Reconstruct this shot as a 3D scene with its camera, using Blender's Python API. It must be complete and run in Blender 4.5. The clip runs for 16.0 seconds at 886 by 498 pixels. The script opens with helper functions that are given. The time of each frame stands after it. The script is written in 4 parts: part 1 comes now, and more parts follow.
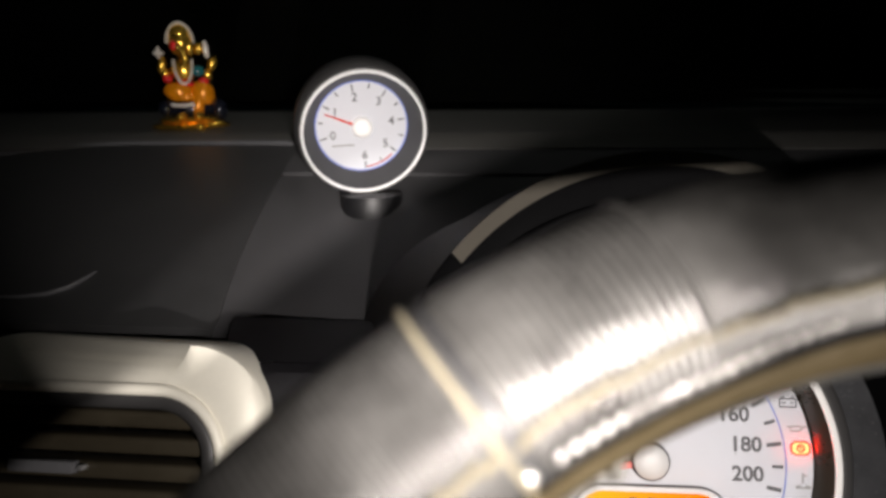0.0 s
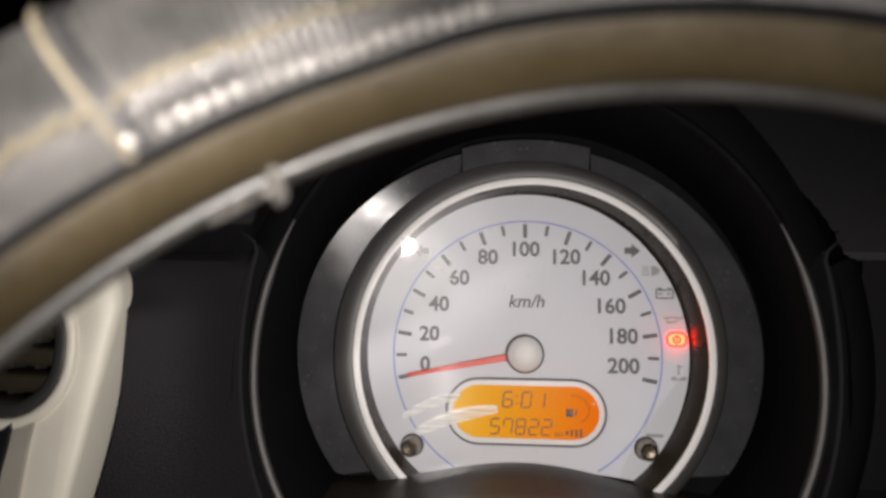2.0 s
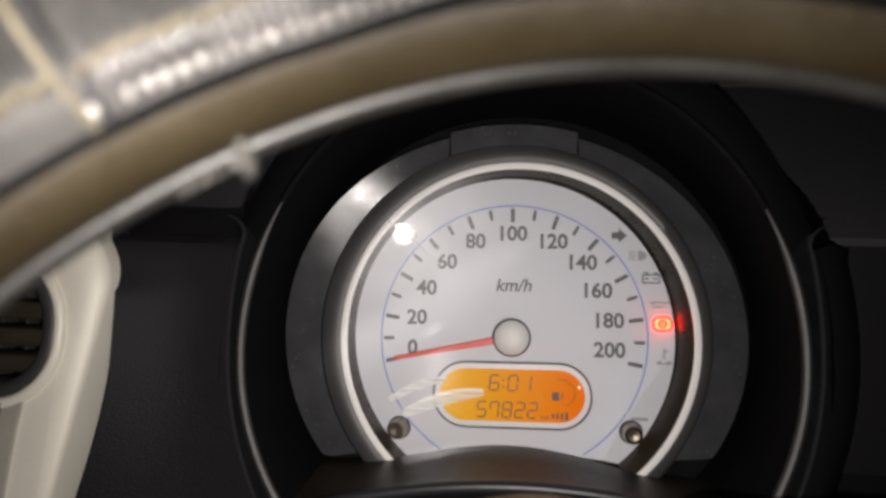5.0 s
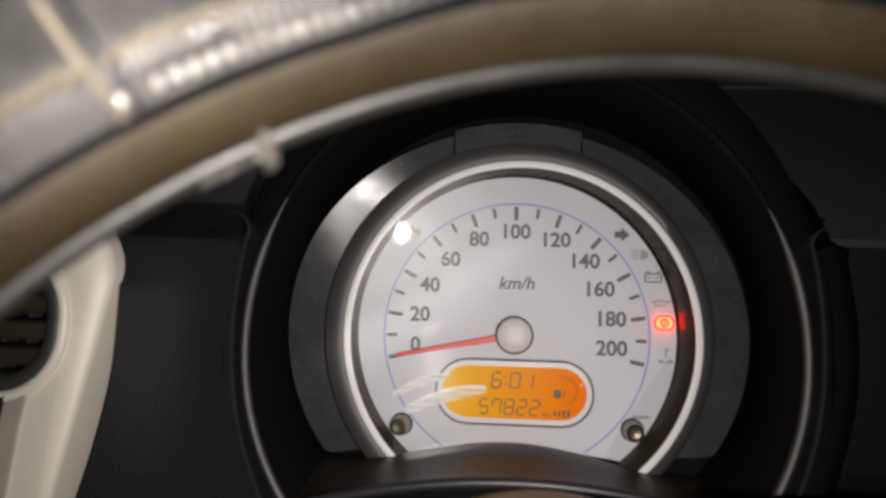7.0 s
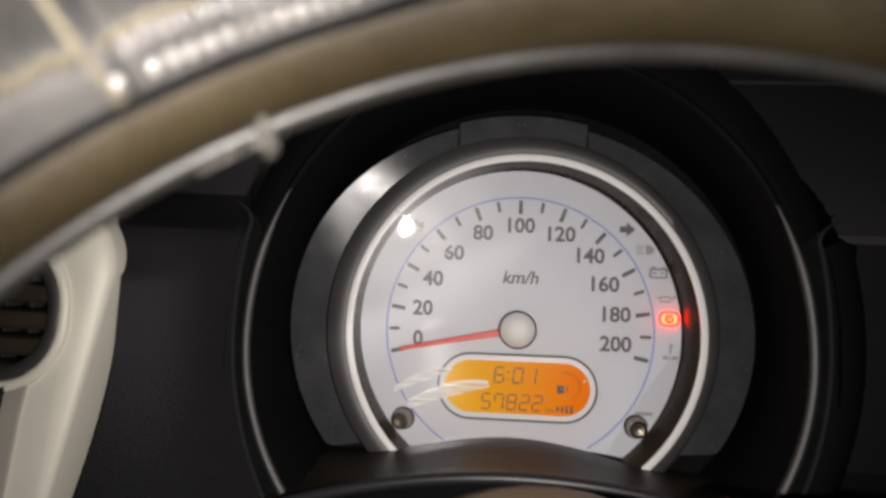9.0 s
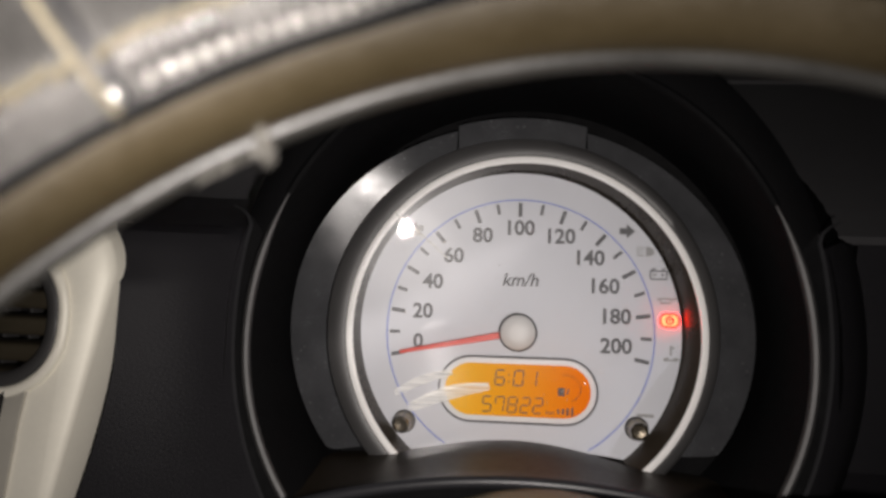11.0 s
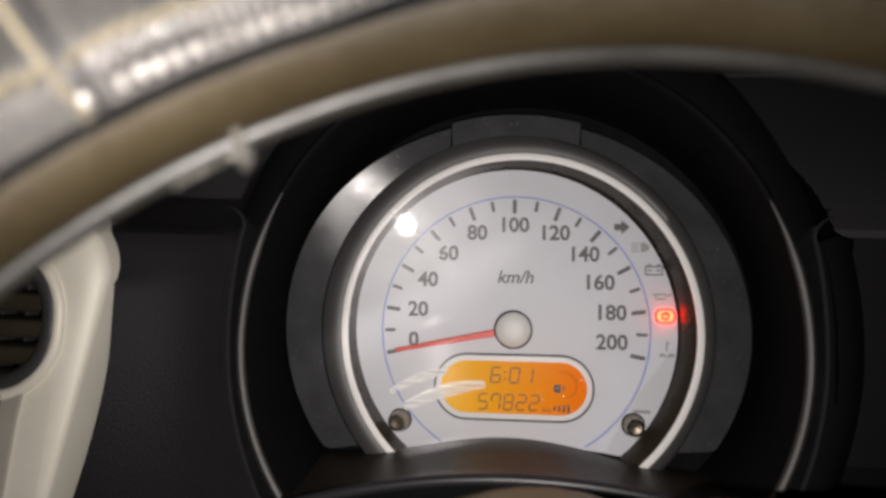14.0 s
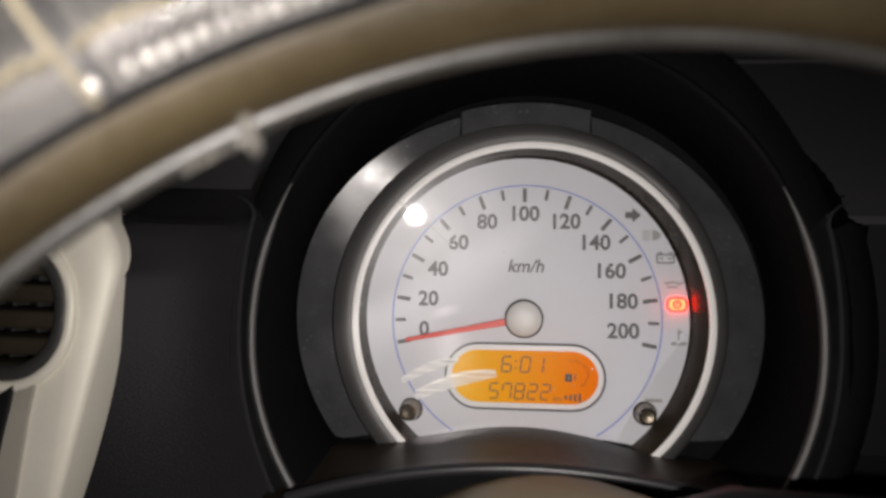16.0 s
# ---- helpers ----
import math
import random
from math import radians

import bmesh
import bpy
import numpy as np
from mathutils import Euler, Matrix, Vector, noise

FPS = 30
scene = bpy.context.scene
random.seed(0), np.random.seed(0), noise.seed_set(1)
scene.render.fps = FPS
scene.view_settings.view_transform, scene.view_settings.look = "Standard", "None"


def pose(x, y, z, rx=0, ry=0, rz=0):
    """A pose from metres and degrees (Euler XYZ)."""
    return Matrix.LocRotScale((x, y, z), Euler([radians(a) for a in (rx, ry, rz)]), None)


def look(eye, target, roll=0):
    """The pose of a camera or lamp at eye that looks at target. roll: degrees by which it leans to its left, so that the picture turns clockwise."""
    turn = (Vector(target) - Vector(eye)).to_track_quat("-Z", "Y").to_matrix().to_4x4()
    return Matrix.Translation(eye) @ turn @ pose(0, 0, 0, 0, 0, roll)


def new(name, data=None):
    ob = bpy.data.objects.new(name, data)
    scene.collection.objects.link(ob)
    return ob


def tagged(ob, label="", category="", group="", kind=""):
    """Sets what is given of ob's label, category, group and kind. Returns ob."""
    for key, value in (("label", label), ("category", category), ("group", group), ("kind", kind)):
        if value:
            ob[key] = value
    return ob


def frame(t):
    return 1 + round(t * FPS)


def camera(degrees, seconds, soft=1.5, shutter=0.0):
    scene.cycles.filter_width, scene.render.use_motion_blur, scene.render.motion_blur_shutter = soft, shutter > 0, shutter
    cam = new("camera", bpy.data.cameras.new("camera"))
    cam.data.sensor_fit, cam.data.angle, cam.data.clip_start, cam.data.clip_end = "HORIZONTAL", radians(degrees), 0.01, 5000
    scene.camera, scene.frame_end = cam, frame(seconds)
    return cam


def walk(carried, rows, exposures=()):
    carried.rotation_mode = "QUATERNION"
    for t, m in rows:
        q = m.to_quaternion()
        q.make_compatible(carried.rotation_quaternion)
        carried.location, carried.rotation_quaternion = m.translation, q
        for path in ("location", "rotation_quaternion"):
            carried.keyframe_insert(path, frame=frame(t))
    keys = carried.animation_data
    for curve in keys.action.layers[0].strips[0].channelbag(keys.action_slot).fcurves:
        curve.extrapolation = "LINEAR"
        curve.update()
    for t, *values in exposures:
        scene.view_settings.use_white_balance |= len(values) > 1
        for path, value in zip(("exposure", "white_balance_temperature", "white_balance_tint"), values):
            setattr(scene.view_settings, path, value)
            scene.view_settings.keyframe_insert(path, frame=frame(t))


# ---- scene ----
cam = camera(62.00, 16.0, soft=3.0)
PATH = [
    (0, (-0.04793, -0.26152, 1.10210), (-0.16387, 0.69842, 0.84698), -0.87),
    (0.5, (-0.04545, -0.26015, 1.09652), (-0.16083, 0.70359, 0.85592), -0.16),
    (0.7, (-0.03957, -0.26274, 1.08860), (-0.15199, 0.70237, 0.85212), -0.07),
    (0.8, (-0.03434, -0.26596, 1.08657), (-0.14760, 0.69890, 0.84949), 0.15),
    (0.9, (-0.02753, -0.26816, 1.08389), (-0.14289, 0.69669, 0.84778), 0.03),
    (1, (-0.02010, -0.26712, 1.08284), (-0.13529, 0.69750, 0.84569), 0.32),
    (1.1, (-0.00909, -0.26763, 1.07848), (-0.13900, 0.69514, 0.84144), -0.40),
    (1.2, (-0.00092, -0.26456, 1.07303), (-0.14189, 0.69581, 0.83257), -0.74),
    (1.3, (0.00208, -0.26062, 1.06837), (-0.13875, 0.69893, 0.82456), -0.83),
    (1.5, (0.00286, -0.26091, 1.06233), (-0.13533, 0.69878, 0.81759), -1.05),
    (2, (0.00161, -0.26213, 1.05900), (-0.11929, 0.69807, 0.80721), -0.96),
    (2.5, (0.00722, -0.26123, 1.06045), (-0.11593, 0.69593, 0.79837), -1.30),
    (3, (0.00470, -0.26340, 1.05707), (-0.11156, 0.69566, 0.79883), -0.99),
    (3.5, (0.00665, -0.26261, 1.06037), (-0.11194, 0.69281, 0.79000), -1.08),
    (4, (0.00656, -0.26279, 1.05839), (-0.11219, 0.69412, 0.79341), -0.93),
    (6.5, (0.00651, -0.26365, 1.05633), (-0.11626, 0.69276, 0.79138), -0.29),
    (7, (0.00286, -0.26482, 1.05614), (-0.10967, 0.69296, 0.79161), -0.00),
    (7.5, (0.00153, -0.26699, 1.05602), (-0.11483, 0.69005, 0.79044), 0.01),
    (8, (0.00128, -0.26356, 1.05324), (-0.11867, 0.69282, 0.78688), 0.40),
    (8.5, (0.00286, -0.26421, 1.05216), (-0.11706, 0.69343, 0.79037), 0.50),
    (9, (0.00309, -0.26293, 1.05491), (-0.11549, 0.69239, 0.78418), 0.41),
    (11.5, (0.00309, -0.26205, 1.05610), (-0.11572, 0.69298, 0.78445), 0.05),
    (12, (0.00322, -0.26192, 1.05575), (-0.11251, 0.69382, 0.78525), 0.34),
    (12.5, (0.00569, -0.26235, 1.05710), (-0.11576, 0.69175, 0.78337), 0.02),
    (13, (0.00365, -0.26182, 1.05547), (-0.11336, 0.69313, 0.78277), -0.06),
    (13.5, (0.00523, -0.26065, 1.05589), (-0.11953, 0.69210, 0.77893), -0.47),
    (14, (0.00658, -0.26108, 1.05660), (-0.11709, 0.69189, 0.77992), -0.67),
    (14.5, (0.01146, -0.26003, 1.06013), (-0.12700, 0.68778, 0.77292), -1.26),
    (15, (0.00696, -0.26085, 1.05855), (-0.12274, 0.68788, 0.77028), -1.13),
    (15.5, (0.00644, -0.26051, 1.05482), (-0.12811, 0.68925, 0.77226), -1.13),
    (16, (0.00631, -0.26054, 1.05553), (-0.12990, 0.68755, 0.76814), -1.23),
]
EXPOSURES = [(0, 0.75), (0.5, 1.12), (0.7, 1.2), (1, 0.8), (1.5, 0.42), (2, 0.1), (3, 0), (16, 0)]
walk(cam, [(t, look(eye, target, roll)) for t, eye, target, roll in PATH], EXPOSURES)

cam.data.dof.use_dof = True
cam.data.dof.focus_distance = 0.31
cam.data.dof.aperture_fstop = 9.0

# ---- light: a phone's torch beside the lens, held over the wheel at night ----
night = bpy.data.worlds.new("night")
scene.world = night
night.use_nodes = True
night.node_tree.nodes["Background"].inputs[0].default_value = (0.25, 0.4, 0.42, 1)
night.node_tree.nodes["Background"].inputs[1].default_value = 0.002


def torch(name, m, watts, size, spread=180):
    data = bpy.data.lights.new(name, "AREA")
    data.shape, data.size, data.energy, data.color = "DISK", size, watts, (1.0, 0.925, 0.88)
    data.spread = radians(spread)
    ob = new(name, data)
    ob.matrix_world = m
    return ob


torch("torch", look((0.0160, -0.266, 1.0430), (-0.048, 0.0, 0.942)), 0.262, 0.0042, 124)
# added second copy of the one torch, left on where it starts out
torch("torch_start_copy", look((-0.0350, -0.262, 1.0865), (-0.285, 0.688, 0.9765)), 0.110, 0.007, 54)


# ---- materials ----
def mat(name, color, rough=0.5, metal=0.0, noise_scale=0, noise_amount=0.15, bump=0.0, bump_scale=800, emit=0.0, coat=0.0, spec=0.5, stretch=None):
    m = bpy.data.materials.new(name)
    m.use_nodes = True
    nt = m.node_tree
    b = nt.nodes["Principled BSDF"]
    b.inputs["Base Color"].default_value = (*color, 1)
    b.inputs["Roughness"].default_value = rough
    b.inputs["Metallic"].default_value = metal
    b.inputs["Coat Weight"].default_value = coat
    b.inputs["Specular IOR Level"].default_value = spec
    tc = nt.nodes.new("ShaderNodeTexCoord")
    src = tc.outputs["Object"]
    if stretch:
        mp = nt.nodes.new("ShaderNodeMapping")
        mp.inputs["Scale"].default_value = stretch
        nt.links.new(src, mp.inputs["Vector"])
        src = mp.outputs["Vector"]
    if noise_scale:
        n1 = nt.nodes.new("ShaderNodeTexNoise")
        n1.inputs["Scale"].default_value = noise_scale
        n1.inputs["Detail"].default_value = 6
        n2 = nt.nodes.new("ShaderNodeTexNoise")
        n2.inputs["Scale"].default_value = noise_scale * 14
        n2.inputs["Detail"].default_value = 3
        for n in (n1, n2):
            nt.links.new(src, n.inputs["Vector"])
        add = nt.nodes.new("ShaderNodeMath")
        add.operation = "MULTIPLY_ADD"
        nt.links.new(n2.outputs[0], add.inputs[0])
        add.inputs[1].default_value = 0.5
        nt.links.new(n1.outputs[0], add.inputs[2])
        ramp = nt.nodes.new("ShaderNodeMapRange")
        ramp.inputs[1].default_value, ramp.inputs[2].default_value = 0.4, 1.1
        ramp.inputs[3].default_value, ramp.inputs[4].default_value = 1 - noise_amount, 1 + noise_amount
        nt.links.new(add.outputs[0], ramp.inputs[0])
        mix = nt.nodes.new("ShaderNodeVectorMath")
        mix.operation = "SCALE"
        mix.inputs[0].default_value = color
        nt.links.new(ramp.outputs[0], mix.inputs["Scale"])
        nt.links.new(mix.outputs[0], b.inputs["Base Color"])
        rr = nt.nodes.new("ShaderNodeMath")
        rr.operation = "MULTIPLY"
        rr.inputs[1].default_value = rough
        nt.links.new(ramp.outputs[0], rr.inputs[0])
        nt.links.new(rr.outputs[0], b.inputs["Roughness"])
    if bump:
        n3 = nt.nodes.new("ShaderNodeTexNoise")
        n3.inputs["Scale"].default_value = bump_scale
        n3.inputs["Detail"].default_value = 4
        nt.links.new(src, n3.inputs["Vector"])
        bp = nt.nodes.new("ShaderNodeBump")
        bp.inputs["Strength"].default_value = bump
        bp.inputs["Distance"].default_value = 0.0004
        nt.links.new(n3.outputs[0], bp.inputs["Height"])
        nt.links.new(bp.outputs[0], b.inputs["Normal"])
    if emit:
        b.inputs["Emission Color"].default_value = (*color, 1)
        b.inputs["Emission Strength"].default_value = emit
    return m


def glass(name, rough=0.02, tint=(1, 1, 1), grime=0.0):
    """A thin clear cover: it lets light through and mirrors by Fresnel, with fine dust where grime is given."""
    m = bpy.data.materials.new(name)
    m.use_nodes = True
    nt = m.node_tree
    nt.nodes.remove(nt.nodes["Principled BSDF"])
    out = nt.nodes["Material Output"]
    clear = nt.nodes.new("ShaderNodeBsdfTransparent")
    clear.inputs[0].default_value = (*tint, 1)
    gloss = nt.nodes.new("ShaderNodeBsdfGlossy")
    gloss.inputs["Roughness"].default_value = rough
    fres = nt.nodes.new("ShaderNodeFresnel")
    fres.inputs[0].default_value = 1.5
    mix = nt.nodes.new("ShaderNodeMixShader")
    nt.links.new(fres.outputs[0], mix.inputs[0])
    nt.links.new(clear.outputs[0], mix.inputs[1])
    nt.links.new(gloss.outputs[0], mix.inputs[2])
    last = mix
    if grime:
        dust = nt.nodes.new("ShaderNodeBsdfDiffuse")
        dust.inputs[0].default_value = (0.8, 0.8, 0.8, 1)
        haze = nt.nodes.new("ShaderNodeBsdfGlossy")
        haze.inputs["Roughness"].default_value = 0.29
        tc = nt.nodes.new("ShaderNodeTexCoord")
        vor = nt.nodes.new("ShaderNodeTexVoronoi")
        vor.inputs["Scale"].default_value = 260
        nz = nt.nodes.new("ShaderNodeTexNoise")
        nz.inputs["Scale"].default_value = 45
        nz.inputs["Detail"].default_value = 5
        for n in (vor, nz):
            nt.links.new(tc.outputs["Object"], n.inputs["Vector"])
        wave = nt.nodes.new("ShaderNodeTexNoise")
        wave.inputs["Scale"].default_value, wave.inputs["Detail"].default_value = 260, 4
        nt.links.new(tc.outputs["Object"], wave.inputs["Vector"])
        uneven = nt.nodes.new("ShaderNodeBump")
        uneven.inputs["Strength"].default_value, uneven.inputs["Distance"].default_value = 0.22, 0.00012
        nt.links.new(wave.outputs[0], uneven.inputs["Height"])
        nt.links.new(uneven.outputs[0], gloss.inputs["Normal"])
        dot = nt.nodes.new("ShaderNodeMapRange")
        dot.inputs[1].default_value, dot.inputs[2].default_value = 0.10, 0.04
        dot.inputs[3].default_value, dot.inputs[4].default_value = 0.0, grime
        nt.links.new(vor.outputs["Distance"], dot.inputs[0])
        pick = nt.nodes.new("ShaderNodeMapRange")
        pick.inputs[1].default_value, pick.inputs[2].default_value = 0.50, 0.62
        nt.links.new(nz.outputs[0], pick.inputs[0])
        mul = nt.nodes.new("ShaderNodeMath")
        mul.operation = "MULTIPLY"
        nt.links.new(dot.outputs[0], mul.inputs[0])
        nt.links.new(pick.outputs[0], mul.inputs[1])
        m2 = nt.nodes.new("ShaderNodeMixShader")
        nt.links.new(mul.outputs[0], m2.inputs[0])
        nt.links.new(mix.outputs[0], m2.inputs[1])
        nt.links.new(dust.outputs[0], m2.inputs[2])
        m3 = nt.nodes.new("ShaderNodeMixShader")
        hz = nt.nodes.new("ShaderNodeMapRange")
        hz.inputs[1].default_value, hz.inputs[2].default_value = 0.35, 0.75
        hz.inputs[3].default_value, hz.inputs[4].default_value = 0.010, 0.026
        nt.links.new(nz.outputs[0], hz.inputs[0])
        nt.links.new(hz.outputs[0], m3.inputs[0])
        nt.links.new(m2.outputs[0], m3.inputs[1])
        nt.links.new(haze.outputs[0], m3.inputs[2])
        last = m3
    nt.links.new(last.outputs[0], out.inputs[0])
    return m


PAD = mat("dash_pad", (0.0140, 0.0135, 0.0155), 0.55, noise_scale=9, noise_amount=0.12, bump=0.5, bump_scale=1400, spec=0.15)
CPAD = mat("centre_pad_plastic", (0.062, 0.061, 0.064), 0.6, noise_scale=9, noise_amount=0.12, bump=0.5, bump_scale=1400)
LID = mat("lid_plastic", (0.045, 0.045, 0.046), 0.42, noise_scale=7, noise_amount=0.2, bump=0.35, bump_scale=1100)
DECK = mat("deck_plastic", (0.060, 0.058, 0.054), 0.6, noise_scale=12, noise_amount=0.15, bump=0.5, bump_scale=1200)
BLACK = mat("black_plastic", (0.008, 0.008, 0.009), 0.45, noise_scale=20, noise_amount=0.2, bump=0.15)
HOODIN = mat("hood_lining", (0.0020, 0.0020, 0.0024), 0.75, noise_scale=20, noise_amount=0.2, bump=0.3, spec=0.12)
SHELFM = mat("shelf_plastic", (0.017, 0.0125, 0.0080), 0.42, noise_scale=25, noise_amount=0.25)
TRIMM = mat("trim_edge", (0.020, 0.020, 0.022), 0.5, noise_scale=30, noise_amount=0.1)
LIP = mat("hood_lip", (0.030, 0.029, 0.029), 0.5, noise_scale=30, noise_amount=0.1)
LIPPAD = mat("sill_pad", (0.022, 0.022, 0.025), 0.36, noise_scale=30, noise_amount=0.1)
# pale colour stands for the torchlight on the hood's front edge
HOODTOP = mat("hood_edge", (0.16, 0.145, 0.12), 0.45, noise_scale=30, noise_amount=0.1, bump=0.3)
SILVER = mat("silver_paint", (0.90, 0.865, 0.75), 0.50, 0.1, noise_scale=40, noise_amount=0.05, bump=0.12, bump_scale=2500)
STEP = mat("grey_silver_paint", (0.42, 0.40, 0.35), 0.5, 0.1, noise_scale=40, noise_amount=0.06, bump=0.12, bump_scale=2500)
VENTM = mat("vent_plastic", (0.034, 0.028, 0.018), 0.4, noise_scale=30, noise_amount=0.2)
GREY = mat("grey_plastic", (0.10, 0.10, 0.105), 0.4, noise_scale=30, noise_amount=0.1)
FACE = mat("dial_print", (0.575, 0.585, 0.625), 0.6, noise_scale=60, noise_amount=0.03)
INK = mat("grey_ink", (0.10, 0.10, 0.105), 0.6)
PALEINK = mat("pale_ink", (0.30, 0.30, 0.30), 0.6)
BLUE = mat("blue_ink", (0.17, 0.22, 0.55), 0.5)
RED = mat("needle_red", (0.62, 0.05, 0.03), 0.45)
DARKRED = mat("red_zone", (0.42, 0.08, 0.08), 0.5)
RING = mat("satin_silver", (0.93, 0.92, 0.90), 0.34, 0.0, noise_scale=50, noise_amount=0.03)
CAPM = mat("satin_cap", (0.60, 0.59, 0.58), 0.55, 0.1, noise_scale=50, noise_amount=0.03)
BEZEL = mat("bezel_grey", (0.042, 0.041, 0.041), 0.48, noise_scale=50, noise_amount=0.1)
WALL = mat("dial_wall", (0.026, 0.020, 0.014), 0.28, spec=1.0, noise_scale=50, noise_amount=0.1)
SEG = mat("smoky_ring", (0.043, 0.044, 0.047), 0.24, 0.0, noise_scale=90, noise_amount=0.28, spec=0.22)
STEEL = mat("satin_steel", (0.55, 0.55, 0.55), 0.28, 0.8, noise_scale=60, noise_amount=0.05)
BRASSY = mat("post_metal", (0.30, 0.26, 0.20), 0.22, 0.9, noise_scale=200, noise_amount=0.3)
AMBER = mat("amber_backlight", (1.0, 0.33, 0.002), 0.3, emit=0.70)
AMBER.node_tree.nodes["Principled BSDF"].inputs["Specular IOR Level"].default_value = 0.02
AMBER.node_tree.nodes["Principled BSDF"].inputs["Base Color"].default_value = (0.04, 0.010, 0.0, 1)
nt = AMBER.node_tree  # the backlight is yellower on the side of its bulb
tc, xyz, mr, ramp = (nt.nodes.new(k) for k in ("ShaderNodeTexCoord", "ShaderNodeSeparateXYZ", "ShaderNodeMapRange", "ShaderNodeMix"))
mr.inputs[1].default_value, mr.inputs[2].default_value = -0.026, 0.024
ramp.data_type = "RGBA"
ramp.inputs[6].default_value, ramp.inputs[7].default_value = (1.0, 0.50, 0.010, 1), (1.0, 0.20, 0.0, 1)
nt.links.new(tc.outputs["Object"], xyz.inputs[0])
nt.links.new(xyz.outputs[0], mr.inputs[0])
nt.links.new(mr.outputs[0], ramp.inputs[0])
nt.links.new(ramp.outputs[2], nt.nodes["Principled BSDF"].inputs["Emission Color"])
LCDINK = mat("lcd_ink", (0.035, 0.012, 0.003), 0.5)
LCDRIM = mat("lcd_rim", (0.62, 0.62, 0.63), 0.4)
WARN = mat("brake_lamp", (1.0, 0.012, 0.006), 0.4, emit=7.0)
WARNHOT = mat("brake_lamp_middle", (1.0, 0.042, 0.014), 0.4, emit=15.0)
WARNINK = mat("brake_ink", (0.55, 0.012, 0.006), 0.4, emit=1.2)
LENS = glass("cluster_lens", 0.022, grime=0.6)
PANE = glass("windscreen_glass", 0.01, (0.8, 0.9, 0.88))
CLOTH = mat("cabin_cloth", (0.05, 0.047, 0.043), 0.9, noise_scale=6, noise_amount=0.2, bump=0.4)
ROOFM = mat("headliner", (0.25, 0.24, 0.22), 0.9, noise_scale=6, noise_amount=0.1, bump=0.4)
GOLD = mat("gold_paint", (0.95, 0.58, 0.08), 0.24, 0.95, noise_scale=200, noise_amount=0.2)
ORANGE = mat("orange_enamel", (0.75, 0.25, 0.004), 0.25, 0.25, noise_scale=150, noise_amount=0.25, coat=0.4)
PEARL = mat("pearl_beads", (0.75, 0.70, 0.62), 0.2, 0.3)
NAVY = mat("navy_enamel", (0.006, 0.007, 0.012), 0.15, coat=0.6)
TEAL = mat("teal_enamel", (0.01, 0.10, 0.11), 0.15, coat=0.6)
REDGEM = mat("red_enamel", (0.6, 0.02, 0.02), 0.2, coat=0.5)
PODRING = mat("bright_ring", (0.88, 0.88, 0.88), 0.3, 0.0, noise_scale=50, noise_amount=0.03)
PODCONE = mat("pod_cone", (0.055, 0.055, 0.058), 0.45, noise_scale=50, noise_amount=0.1)
BEIGE = mat("beige_plastic", (0.22, 0.18, 0.10), 0.5, noise_scale=40, noise_amount=0.1, bump=0.2)
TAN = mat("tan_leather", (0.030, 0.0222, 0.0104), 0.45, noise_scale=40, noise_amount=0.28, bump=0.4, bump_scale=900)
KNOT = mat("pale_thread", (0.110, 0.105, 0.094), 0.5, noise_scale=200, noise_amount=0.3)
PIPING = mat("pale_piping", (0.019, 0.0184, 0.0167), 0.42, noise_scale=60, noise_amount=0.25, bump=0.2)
PLEAT_GLINT = mat("pleat_glint", (0.36, 0.35, 0.33), 0.30, 0.7, noise_scale=80, noise_amount=0.3, coat=0.6)
CREAM = mat("cream_thread", (0.088, 0.076, 0.050), 0.6, noise_scale=300, noise_amount=0.25, bump=0.6, bump_scale=2500)


def speckle(m, scale, radius, color):
    """Fine pale specks of dust on a material's own colour."""
    nt = m.node_tree
    b = nt.nodes["Principled BSDF"]
    tc, vor, nz = nt.nodes.new("ShaderNodeTexCoord"), nt.nodes.new("ShaderNodeTexVoronoi"), nt.nodes.new("ShaderNodeTexNoise")
    vor.inputs["Scale"].default_value, nz.inputs["Scale"].default_value = scale, scale * 0.22
    for n in (vor, nz):
        nt.links.new(tc.outputs["Object"], n.inputs["Vector"])
    dot, some, both = nt.nodes.new("ShaderNodeMapRange"), nt.nodes.new("ShaderNodeMapRange"), nt.nodes.new("ShaderNodeMath")
    dot.inputs[1].default_value, dot.inputs[2].default_value = radius, radius * 0.4
    some.inputs[1].default_value, some.inputs[2].default_value = 0.50, 0.68
    both.operation = "MULTIPLY"
    nt.links.new(vor.outputs["Distance"], dot.inputs[0])
    nt.links.new(nz.outputs[0], some.inputs[0])
    nt.links.new(dot.outputs[0], both.inputs[0])
    nt.links.new(some.outputs[0], both.inputs[1])
    mix = nt.nodes.new("ShaderNodeMix")
    mix.data_type = "RGBA"
    old = b.inputs["Base Color"].links[0].from_socket
    nt.links.new(both.outputs[0], mix.inputs[0])
    nt.links.new(old, mix.inputs[6])
    mix.inputs[7].default_value = (*color, 1)
    nt.links.new(mix.outputs[2], b.inputs["Base Color"])


speckle(SEG, 360, 0.22, (0.11, 0.11, 0.115))
speckle(SHELFM, 260, 0.12, (0.12, 0.11, 0.10))


